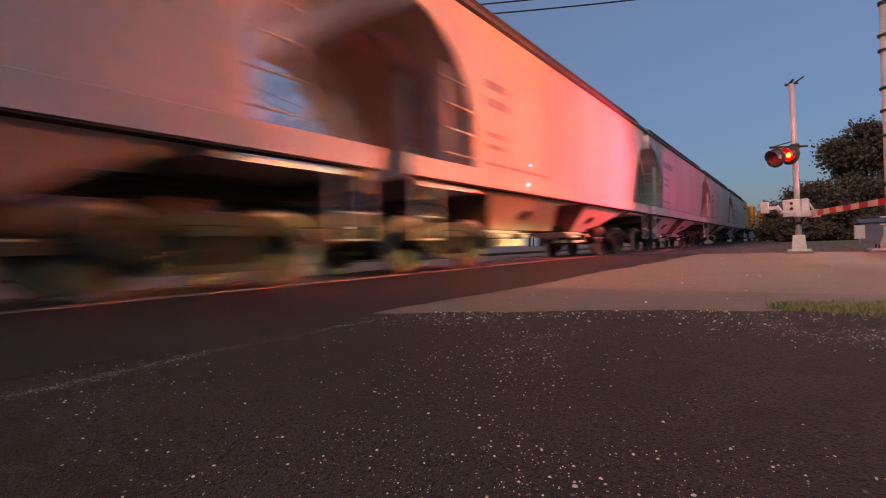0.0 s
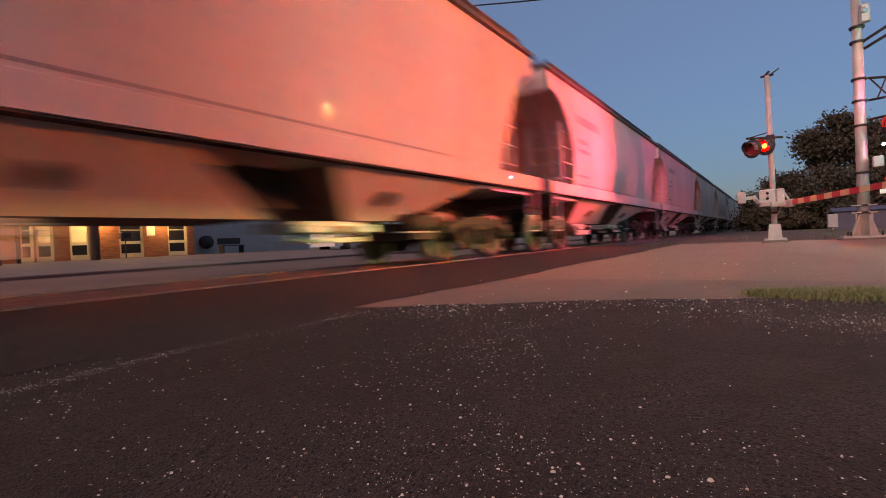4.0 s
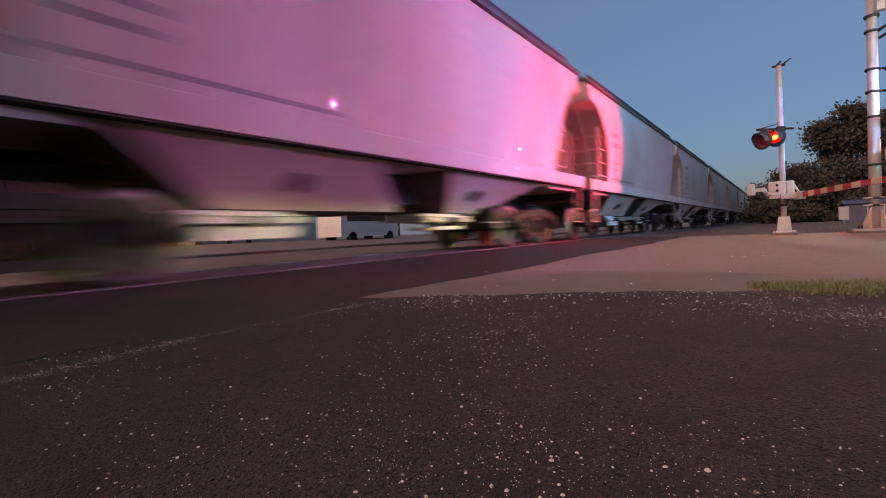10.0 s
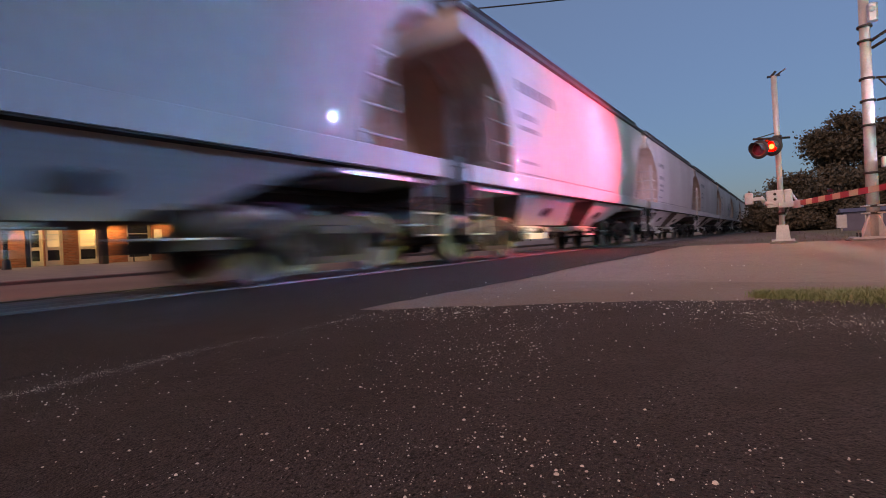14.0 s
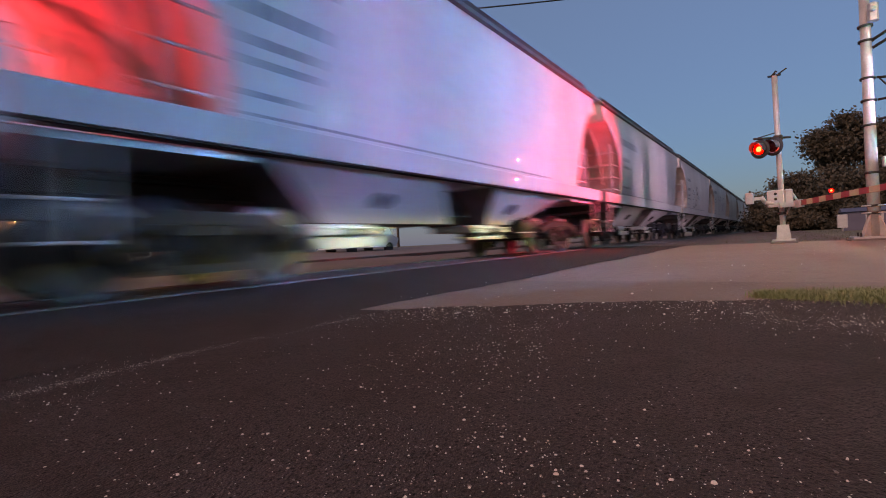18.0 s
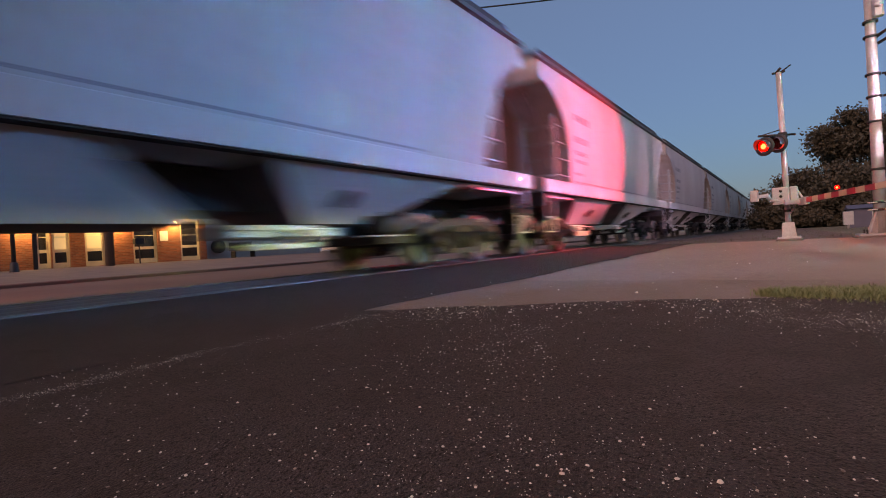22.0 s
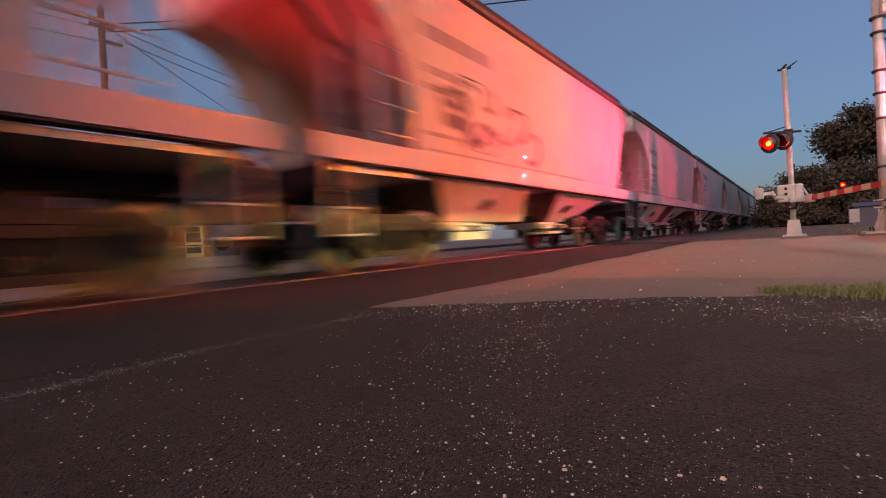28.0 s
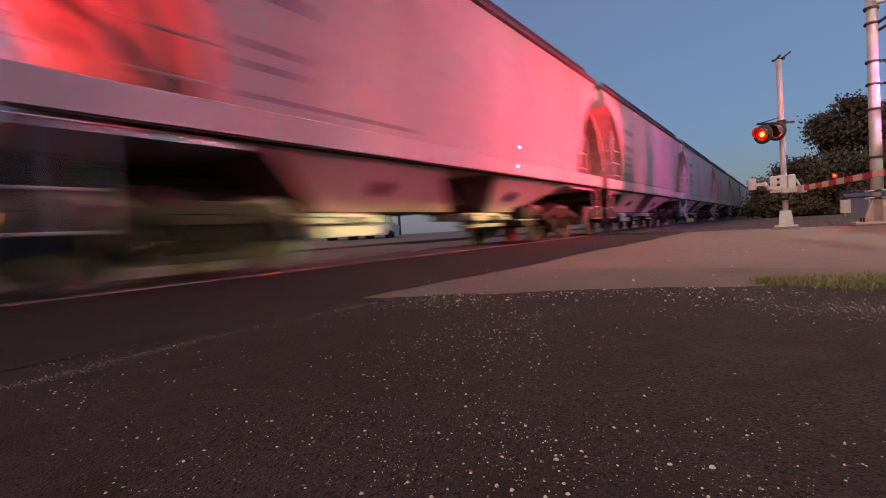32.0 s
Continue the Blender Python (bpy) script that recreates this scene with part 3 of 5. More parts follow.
def rubble(rnd):
    """Broken asphalt crumbs along the ragged edge."""
    while True:
        x = rnd.gauss(-1.25, 0.42) if rnd.random() < 0.75 else rnd.uniform(-2.1, 1.0)
        if -2.2 < x < 1.5:
            return x, drive_edge(x) - abs(rnd.gauss(0.12, 0.26)), -0.059


tagged(new("asphalt_crumbs", grit(2400, rubble, 0.0010, 0.0075, 13, 5.0).data("asphalt_crumbs", M["crumb"])), "dark asphalt crumbs along the broken edge", "gravel", "", "stuff")
tagged(new("roadside_grit", grit(700, lambda r: (r.uniform(-4.25, 2.5), 3.0 + 11 * r.random() ** 1.6, -0.058), 0.0015, 0.008, 5).data("roadside_grit", M["stone"])), "fine grit on the road surface", "gravel", "", "stuff")


def dust(rnd):
    """A pale line of dust that a turning wheel left across the driveway."""
    t = rnd.random()
    x, y = DUST[0][0], DUST[0][1]
    k = min(int(t * (len(DUST) - 1)), len(DUST) - 2)
    u = t * (len(DUST) - 1) - k
    x = DUST[k][0] * (1 - u) + DUST[k + 1][0] * u
    y = DUST[k][1] * (1 - u) + DUST[k + 1][1] * u
    return x + rnd.gauss(0, 0.03), y + rnd.gauss(0, 0.03), -0.058


DUST = [(-2.02, 0.30), (-1.99, 0.55), (-2.03, 0.80), (-2.07, 1.10), (-2.05, 1.60), (-2.05, 2.11)]
tagged(new("dust_line", grit(3000, dust, 0.0005, 0.0018, 6).data("dust_line", M["stone"])), "pale dusty line left across the driveway", "dust", "", "stuff")


def blades(count, area, low, high, seed):
    rnd, me = random.Random(seed), Mesh()
    for _ in range(count):
        x, y, z = area(rnd)
        h, w, lean, a = rnd.uniform(low, high), rnd.uniform(0.0008, 0.0020), rnd.uniform(0.3, 1.6), rnd.uniform(0, 6.28)
        dx, dy = math.cos(a), math.sin(a)
        me.add([(x - dy * w, y + dx * w, z), (x + dy * w, y - dx * w, z), (x + dx * lean * h * 0.4 + dy * w, y + dy * lean * h * 0.4 - dx * w, z + h * 0.6),
                (x + dx * lean * h * 0.4 - dy * w, y + dy * lean * h * 0.4 + dx * w, z + h * 0.6), (x + dx * lean * h, y + dy * lean * h, z + h)], [(0, 1, 2, 3), (3, 2, 4)])
    return me


def tuft(rnd):
    u = rnd.random()
    x = -0.12 + 2.7 * u
    return x + rnd.gauss(0, 0.03), 3.44 + 0.02 * x + rnd.gauss(0.06, 0.15) * min(1, 0.4 + u * 3), -0.062


tagged(new("roadside_grass", blades(26000, tuft, 0.008, 0.05, 8).data("roadside_grass", M["grass"])), "short olive green grass growing at the road edge", "grass", "", "stuff")
tagged(new("verge_grass", blades(9000, lambda r: (r.uniform(-3, 9), 16.3 + 26 * r.random() ** 2, -0.09), 0.05, 0.16, 9).data("verge_grass", M["field"])), "rough grass on the verge", "grass", "", "stuff")

# ---- hopper cars ----
PITCH = 13.0
ARC = [(0.42, 3.99), (0.42, 3.60), (0.72, 3.54), (1.02, 3.40), (1.34, 3.12), (1.60, 2.76), (1.78, 2.36), (1.88, 1.95), (1.92, 1.50)]  # distance from the coupling, height


def half_width(z):
    return 1.525 + 0.09 * (1 - ((z - 2.75) / 1.25) ** 2)


def hopper_body():
    me, rings = Mesh(), []
    for d, z in reversed(ARC):
        rings.append((half_width(z), PITCH / 2 - d, z))
    rings += [(1.52, 6.08, 4.13), (1.44, 6.08, 4.17), (0.9, 6.08, 4.22), (0.4, 6.08, 4.24)]
    for s in (-1, 1):
        n = len(rings)
        k = 12
        p = [(s * w, -l + 2 * l * i / k, z) for w, l, z in rings for i in range(k + 1)]
        me.add(p, [(j * (k + 1) + i, j * (k + 1) + i + 1, (j + 1) * (k + 1) + i + 1, (j + 1) * (k + 1) + i) for j in range(n - 1) for i in range(k)], True)
    me.add([(-0.4, -6.08, 4.24), (0.4, -6.08, 4.24), (0.4, 6.08, 4.24), (-0.4, 6.08, 4.24)], [(0, 1, 2, 3)])
    me.box(-1.5, 1.5, -4.5, 4.5, 1.31, 1.5)
    return me


def slope_sheet(s):
    me = Mesh()
    p = []
    for d, z in ARC[1:]:
        for w in (-half_width(z) + 0.012, half_width(z) - 0.012):
            p.append((w, s * (PITCH / 2 - d - 0.07), z - 0.03))
    me.add(p, [(2 * i, 2 * i + 1, 2 * i + 3, 2 * i + 2) for i in range(len(ARC) - 2)], True)
    return me


def stanchion(x, sy):
    y = sy * (PITCH / 2 - 1.32)
    w = 0.09 if abs(x) < 1 else 0.04
    return Mesh().box(x - w, x + w, y - 0.03, y + 0.03, 1.26, 3.02)


def rung(sx, sy, z):
    """A grab iron across the end and round the corner of the car."""
    y = sy * (PITCH / 2 - 1.32)
    return Mesh().tube((sx * 0.62, y, z), (sx * 1.5, y, z), 0.016, n=6).tube((sx * 1.5, y, z), (sx * 1.5, sy * (PITCH / 2 - 1.86), z), 0.016, n=6)


def sill_step(sx, sy):
    """Stirrup steps hanging under the sill at one corner."""
    me = Mesh()
    x = sx * 1.54
    for z in (0.78, 0.48):
        me.tube((x, sy * 5.60, z), (x, sy * 6.05, z), 0.014, n=6)
    for y in (5.60, 6.05):
        me.box(x - 0.012, x + 0.012, sy * y - 0.02, sy * y + 0.02, 0.46, 1.32)
    return me


def centre_rib(s):
    """Broad channel up the middle of the slope sheet."""
    me, p = Mesh(), []
    for d, z in ARC[2:-1]:
        for x, e in ((-0.55, 0.0), (-0.55, 0.09), (0.55, 0.09), (0.55, 0.0)):
            p.append((x, s * (PITCH / 2 - d - 0.06 + e), z - 0.03))
    n = len(ARC) - 3
    return me.add(p, [(4 * i + k, 4 * i + k + 1, 4 * i + k + 5, 4 * i + k + 4) for i in range(n - 1) for k in range(3)])


def stiffener(x, s):
    me, p = Mesh(), []
    for d, z in ARC[2:-1]:
        for u, e in ((-0.035, 0.0), (-0.035, 0.06), (0.035, 0.06), (0.035, 0.0)):
            p.append((x + u, s * (PITCH / 2 - d - 0.06 + e), z - 0.03))
    return me.add(p, [(4 * i + k, 4 * i + k + 1, 4 * i + k + 5, 4 * i + k + 4) for i in range(len(ARC) - 4) for k in range(3)])


BAYS = {1: [(0.50, 1.32, 1.50), (1.45, 0.69, 0.70), (2.68, 0.69, 0.70), (4.05, 1.32, 1.50)],
        -1: [(-1.05, 1.32, 1.50), (-0.76, 1.12, 1.25), (0.18, 0.69, 0.70), (-2.80, 0.69, 0.70), (-4.10, 1.32, 1.50)]}


def hopper_bay(s, paint):
    """One funnel under the body: its side outline (y, z, half width), spanned across the car; the shade on the end
    sheets is painted in as a darker colour.
    """
    me, out = Mesh(), BAYS[s]
    n = len(out)
    p = [(-w, y, z) for y, z, w in out] + [(w, y, z) for y, z, w in out]
    me.add(p, [tuple(range(n)), tuple(range(2 * n - 1, n - 1, -1))] + [(i, n + i, n + (i + 1) % n, (i + 1) % n) for i in range(n)])
    data = me.data("hopper_bay", paint, "bayshade")
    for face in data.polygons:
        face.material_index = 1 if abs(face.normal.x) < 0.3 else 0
    return data


def inspection_port(sx, s):
    return Mesh().lathe([(0.0, 0.0), (0.0, 0.14), (0.03, 0.14), (0.03, 0.11), (0.012, 0.10), (0.012, 0.0)], (sx * 1.072, -2.0 if s < 0 else 1.85, 0.98), (sx * 0.625, 0, -0.78), 16)


GATES = {1: (0.32, 1.52), -1: (-3.25, -2.05)}


def gate_body(s):
    a, b = GATES[s]
    return Mesh().box(0.15, 0.98, a + 0.06, b - 0.06, 0.54, 0.66, 0.02)


def gate_rail(x, s):
    a, b = GATES[s]
    prof = [(-0.05, 0.515), (0.05, 0.515), (0.06, 0.525), (0.06, 0.565), (0.02, 0.57), (0.02, 0.59), (0.06, 0.595), (0.06, 0.61), (-0.05, 0.61)]
    return Mesh().prism([(x + (u if x > 0 else -u), w) for u, w in prof], 1, a, b)


def capstan(x, s):
    y = sum(GATES[s]) / 2
    return Mesh().lathe([(0.0, 0.0), (0.0, 0.06), (0.10, 0.06), (0.12, 0.04), (0.20, 0.04), (0.20, 0.0)], (x, y, 0.54), (1 if x > 0 else -1, 0, 0), 10)


def side_frame(x):
    """Cast bogie frame: arched top chord, dropped bottom chord, columns, springs and pedestals, with daylight between."""
    top = [(-1.18, 0.60), (-1.18, 0.48), (-0.86, 0.50), (-0.42, 0.64), (0.42, 0.64), (0.86, 0.50), (1.18, 0.48), (1.18, 0.60), (0.72, 0.70), (0.4, 0.76), (-0.4, 0.76), (-0.72, 0.70)]
    low = [(-0.72, 0.56), (-0.72, 0.48), (-0.46, 0.19), (0.46, 0.19), (0.72, 0.48), (0.72, 0.56), (0.40, 0.27), (-0.40, 0.27)]
    me = Mesh().prism(top, 0, x - 0.07, x + 0.07).prism(low, 0, x - 0.065, x + 0.065)
    for y in (-0.34, 0.34):
        me.box(x - 0.05, x + 0.05, y - 0.05, y + 0.05, 0.24, 0.66)
    for y in (-0.17, 0, 0.17):
        me.tube((x, y, 0.25), (x, y, 0.56), 0.06, n=8)
    me.box(x - 0.09, x + 0.09, -0.3, 0.3, 0.54, 0.63)
    for y in (-0.88, 0.88):
        me.box(x - 0.09, x + 0.09, y - 0.15, y + 0.15, 0.44, 0.58)
    return me


def wheelset():
    """Axle with two flanged wheels and bearing caps, round the x axis."""
    me = Mesh()
    me.tube((-1.05, 0, 0), (1.05, 0, 0), 0.075, n=10)
    for s in (-1, 1):
        me.lathe([(0.02, 0.08), (0.03, 0.16), (0.0, 0.36), (-0.01, 0.42), (0.09, 0.425), (0.105, 0.45), (0.13, 0.45), (0.135, 0.36), (0.10, 0.16), (0.12, 0.08)], (s * 0.82, 0, 0), (-s, 0, 0), 20)
        me.lathe([(0.0, 0.0), (0.0, 0.09), (-0.10, 0.12), (-0.14, 0.11), (-0.15, 0.0)], (s * 1.04, 0, 0), (-s, 0, 0), 12)
        for k in range(3):
            a = 2.094 * k
            me.box(s * 1.19 - 0.02, s * 1.19 + 0.02, 0.06 * math.cos(a) - 0.015, 0.06 * math.cos(a) + 0.015, 0.06 * math.sin(a) - 0.015, 0.06 * math.sin(a) + 0.015)
    return me


def coupler(s):
    me = Mesh()
    me.box(-0.12, 0.12, min(s * 5.3, s * 6.2), max(s * 5.3, s * 6.2), 0.74, 0.98)
    me.box(-0.17, 0.17, min(s * 6.18, s * 6.52), max(s * 6.18, s * 6.52), 0.70, 1.0, 0.05)
    me.tube((0.3, s * 5.9, 0.8), (0.22, s * 6.5, 0.45), 0.03, n=6)
    return me


def running_board():
    me = Mesh()
    for x in (-0.52, -0.30, 0.30, 0.52):
        me.box(x - 0.10, x + 0.10, -6.25, 6.25, 4.60, 4.635)
    for j in range(11):
        y = -6.0 + 1.2 * j
        me.box(-0.66, 0.66, y - 0.02, y + 0.02, 4.56, 4.60)
        for x in (-0.6, 0.6):
            me.box(x - 0.02, x + 0.02, y - 0.02, y + 0.02, 4.12, 4.58)
    return me


def lettering(rows, y0, seed):
    """Unreadable stencilled rows as plain bars lying on the near side."""
    rnd, me = random.Random(seed), Mesh()
    for z, h, length, n in rows:
        w = length / n
        x = half_width(z) + 0.004
        for k in range(n):
            g = rnd.uniform(0.62, 0.85) * w
            a = y0 + k * w
            x1 = half_width(z + h) + 0.004
            me.add([(x, a, z), (x, a + g, z), (x1, a + g, z + h), (x1, a, z + h)], [(0, 1, 2, 3)])
    return me


def hopper_car(paint, label, rows, seed):
    car = thing("hopper_car", label, "rail car", group="hopper cars of the train")
    part("body", hopper_body(), paint, car)
    part("running_board", running_board(), "grime", car, "dark roof walkway")
    for y in (-4.4, -1.5, 1.5, 4.4):
        part("roof_hatch", Mesh().box(-0.42, 0.42, y - 1.2, y + 1.2, 4.22, 4.36, 0.05), paint, car)
    for s in (-1, 1):
        part("side_sill", Mesh().box(min(s * 1.47, s * 1.60), max(s * 1.47, s * 1.60), -6.22, 6.22, 1.30, 1.56, 0.008), paint, car)
        part("sill_lip", Mesh().box(min(s * 1.44, s * 1.585), max(s * 1.44, s * 1.585), -6.1, 6.1, 1.278, 1.298), "grime", car)
        part("top_chord", Mesh().box(min(s * 1.50, s * 1.61), max(s * 1.50, s * 1.61), -6.12, 6.12, 3.985, 4.065, 0.01), "chord", car, "dark rail along the eave")
        part("roof_rail", Mesh().box(min(s * 1.36, s * 1.45), max(s * 1.36, s * 1.45), -5.72, 5.72, 4.17, 4.30, 0.01), "grime", car, "dark rail along the roof edge")
        part("slope_sheet", slope_sheet(s), "rust", car, "rusty sloping end sheet")
        part("end_panel", Mesh().box(-1.51, 1.51, min(s * 6.0, s * 6.075), max(s * 6.0, s * 6.075), 3.57, 4.03), paint, car)
        part("centre_rib", centre_rib(s), "darkrib", car, "broad brown rib on the end sheet")
        for x in (-1.0, 1.0):
            part("stiffener", stiffener(x, s), "rust", car)
        part("end_apron", Mesh().box(-0.55, 0.55, min(s * 4.66, s * 4.86), max(s * 4.66, s * 4.86), 1.2, 2.0, 0.02), paint, car)
        part("end_sill", Mesh().box(-1.55, 1.55, min(s * 5.92, s * 6.10), max(s * 5.92, s * 6.10), 1.02, 1.30), "grime", car)
        part("end_deck", Mesh().box(-1.46, 1.46, min(s * 4.35, s * 5.95), max(s * 4.35, s * 5.95), 1.20, 1.262), "galv", car)
        part("coupler", coupler(s), "grime", car)
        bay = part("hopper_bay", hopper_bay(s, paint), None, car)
        for sx in (-1, 1):
            part("inspection_port", inspection_port(sx, s), "grime", bay)
        outlet = part("outlet_gate", gate_body(s), "gate", car, "pale steel outlet gate")
        m = sum(GATES[s]) / 2
        for x in (0.62, 1.1):
            part("gate_rail", gate_rail(x, s), "gate", outlet)
            part("capstan", capstan(x, s), "grime", outlet)
        if s < 0:
            part("chute", Mesh().box(0.5, 1.12, m - 0.52, m + 0.52, 0.36, 0.50, 0.02), "gate", outlet, "pale outlet pan")
        if s == 1:
            for x in (0.62, 1.1):
                part("lower_bar", Mesh().box(x - 0.03, x + 0.03, m - 0.35, m + 0.38, 0.395, 0.455, 0.008).box(x - 0.02, x + 0.02, m - 0.33, m - 0.29, 0.45, 0.52).box(x - 0.02, x + 0.02, m + 0.32, m + 0.36, 0.45, 0.52), "gate", outlet)
            for x in (1.1,):
                part("brake_rod", Mesh().tube((x, 2.05, 0.505), (x, 2.95, 0.505), 0.014, n=6), "bright", car, "shiny brake rod")
        for sx in (-1, 1):
            for x in (0.645, 1.445):
                part("stanchion", stanchion(sx * x, s), paint, car)
            for z in (1.72, 2.08, 2.44, 2.80):
                part("rung", rung(sx, s, z), paint, car)
            part("step", sill_step(sx, s), paint, car)
        truck = part("truck", Mesh().box(-0.95, 0.95, -0.2, 0.2, 0.42, 0.74, 0.03).box(-0.35, 0.35, -0.3, 0.3, 0.74, 0.98), "grime", car, "dark cast steel bogie", pose(0, s * 4.5, 0))
        for sx in (-1.0, 1.0):
            part("side_frame", side_frame(sx), "casting", truck)
        for y in (-0.88, 0.88):
            part("wheelset", WHEELSET, None, truck, at=pose(0, y, 0.425))
    part("centre_hood", Mesh().prism([(-0.70, 1.28), (-0.55, 0.84), (1.05, 0.84), (0.75, 1.28)], 0, -0.55, 0.55), "grime", car, "dark hood between the hopper bays")
    part("brake_gear", Mesh().box(-0.55, 0.95, 2.62, 3.30, 0.40, 0.52, 0.02).tube((0.85, 2.5, 0.66), (0.85, 3.25, 0.66), 0.13, n=12).box(0.5, 0.9, 2.75, 2.85, 0.5, 1.25).box(0.5, 0.9, 3.1, 3.2, 0.5, 1.25), "grime", car, "dark brake cylinder and levers")
    part("centre_sill", Mesh().box(-0.2, 0.2, -6.0, 6.0, 0.98, 1.2), "grime", car)
    part("brake_pipe", Mesh().tube((0.3, -5.2, 1.12), (0.3, 5.2, 1.12), 0.025, n=6), "grime", car)
    for k, row in enumerate(rows):
        part("stencilling", lettering([row], -4.35, seed + k), "ink", car, "dark stencilled row")["kind"] = "stuff"
    return car


WHEELSET = wheelset().data("wheelset", M["wheel"], M["rim"])
for poly in WHEELSET.polygons:
    c = poly.center
    if 0.37 < math.hypot(c.y, c.z) < 0.46:
        poly.material_index = 1
LETTERS_A = [(3.02, 0.17, 1.15, 4), (2.52, 0.15, 0.95, 5), (2.24, 0.10, 0.85, 7), (2.06, 0.08, 0.8, 9), (1.78, 0.06, 0.6, 9), (1.61, 0.03, 7.2, 70)]
LETTERS_B = [(2.86, 0.14, 0.8, 4), (2.58, 0.14, 0.85, 6), (2.10, 0.08, 0.7, 8), (1.92, 0.07, 0.7, 8), (1.66, 0.05, 2.6, 22)]
LETTERS_C = [(3.1, 0.22, 1.9, 7), (2.62, 0.12, 0.8, 5), (2.40, 0.09, 0.9, 9), (1.80, 0.06, 0.9, 11), (1.60, 0.03, 6.4, 60)]
first = [hopper_car("paint", "dusty grey covered hopper car rolling in the train", LETTERS_A, 1),
         hopper_car("tan", "pale tan covered hopper car rolling in the train", LETTERS_B, 2),
         hopper_car("paint", "grey covered hopper car with large stencilled rows", LETTERS_C, 3)]
CARS = []
order = random.Random(11)
for n in range(52):
    kind = n if n < 3 else order.choice((0, 0, 1, 1, 2))
    CARS.append(first[n] if n < 3 else copy_thing(first[kind], Matrix()))


def graffito(n, colours, y0, y1, z0, z1, seed):
    """Sprayed swirls on the near side of one car: flat ribbons a few millimetres proud of the sheet."""
    rnd = random.Random(seed)
    for colour in colours:
        me = Mesh()
        for _ in range(5):
            y, z, a, r = rnd.uniform(y0, y1), rnd.uniform(z0 + 0.15, z1 - 0.15), rnd.uniform(0, 6.28), rnd.uniform(0.15, 0.4)
            width, turn, pts = rnd.uniform(0.03, 0.07), rnd.uniform(2.5, 5.5), []
            for k in range(15):
                b = a + turn * k / 14
                pts.append((y + r * math.cos(b) * 1.1, min(max(z + r * math.sin(b), z0), z1), b))
            p = []
            for py, pz, b in pts:
                for e in (-width, width):
                    qy, qz = py + e * math.cos(b), min(max(pz + e * math.sin(b), z0), z1)
                    p.append((half_width(qz) + 0.006 + 0.0012 * colours.index(colour), qy, qz))
            me.add(p, [(2 * i, 2 * i + 1, 2 * i + 3, 2 * i + 2) for i in range(14)])
        part("graffiti", me, mat("spray", colour, 0.5, second=tuple(c * 0.8 for c in colour)), CARS[n], "sprayed swirls")["kind"] = "stuff"


graffito(18, [(0.05, 0.05, 0.06), (0.16, 0.12, 0.15)], -4.2, 1.5, 1.7, 3.2, 4)
graffito(19, [(0.25, 0.10, 0.30), (0.12, 0.28, 0.10)], 1.8, 4.2, 1.6, 2.9, 5)
graffito(29, [(0.05, 0.04, 0.05), (0.40, 0.06, 0.10)], -0.6, 2.6, 1.6, 2.7, 12)
graffito(25, [(0.20, 0.05, 0.16), (0.10, 0.05, 0.12)], -2.6, 3.6, 1.7, 3.1, 6)
graffito(26, [(0.04, 0.04, 0.04), (0.6, 0.6, 0.6)], -2.6, 1.2, 1.7, 3.0, 7)
graffito(42, [(0.02, 0.02, 0.025)], -3.8, -1.0, 1.65, 2.8, 8)
graffito(42, [(0.025, 0.02, 0.03), (0.10, 0.05, 0.09)], -4.0, -1.6, 1.7, 2.6, 21)
graffito(5, [(0.20, 0.09, 0.14), (0.07, 0.10, 0.22)], -3.0, 2.5, 1.7, 3.0, 9)

# ---- locomotives ----


def locomotive(label):
    car = thing("locomotive", label, "locomotive", group="locomotives of the train")
    part("long_hood", Mesh().box(-0.95, 0.95, -10.2, 5.2, 1.55, 4.25, 0.12), "yellow", car)
    part("roof", Mesh().box(-0.8, 0.8, -10.0, 5.0, 4.25, 4.55, 0.1), "locogrey", car, "grey roof")
    part("radiator_wing", Mesh().box(-1.45, 1.45, -9.8, -6.2, 3.5, 4.3, 0.1), "yellow", car)
    cab = part("cab", Mesh().box(-1.5, 1.5, 5.2, 8.2, 1.5, 4.5, 0.15), "yellow", car)
    for s in (-1, 1):
        part("window", Mesh().box(min(s * 1.5, s * 1.506), max(s * 1.5, s * 1.506), 5.7, 7.7, 3.2, 3.95), "pane", cab, "dark cab window")
        part("handrail", Mesh().tube((s * 1.5, -10.6, 2.5), (s * 1.5, 5.1, 2.5), 0.02, n=6), "white", car)
        part("walkway", Mesh().box(min(s * 0.95, s * 1.58), max(s * 0.95, s * 1.58), -11, 10.4, 1.35, 1.55), "locogrey", car)
        bogie = part("truck", Mesh().box(-1.25, 1.25, -2.3, 2.3, 0.45, 0.95, 0.05), "locogrey", car, at=pose(0, s * 6.6, 0))
        for y in (-1.8, 0, 1.8):
            part("wheelset", WHEELSET, None, bogie, at=pose(0, y, 0.425))
    part("short_nose", Mesh().box(-1.2, 1.2, 8.2, 10.2, 1.5, 3.1, 0.15), "yellow", car)
    part("fuel_tank", Mesh().box(-1.35, 1.35, -3.4, 3.4, 0.35, 1.3, 0.2), "locogrey", car)
    part("rear_door", Mesh().box(-0.35, 0.35, -10.23, -10.2, 1.6, 3.6), "locogrey", car)
    part("coupler", Mesh().box(-0.2, 0.2, -11.4, 11.2, 0.72, 1.05), "grime", car)
    return car


LOCOS = [locomotive("yellow and grey diesel locomotive ahead of the hopper cars")]
LOCOS.append(copy_thing(LOCOS[0], Matrix()))

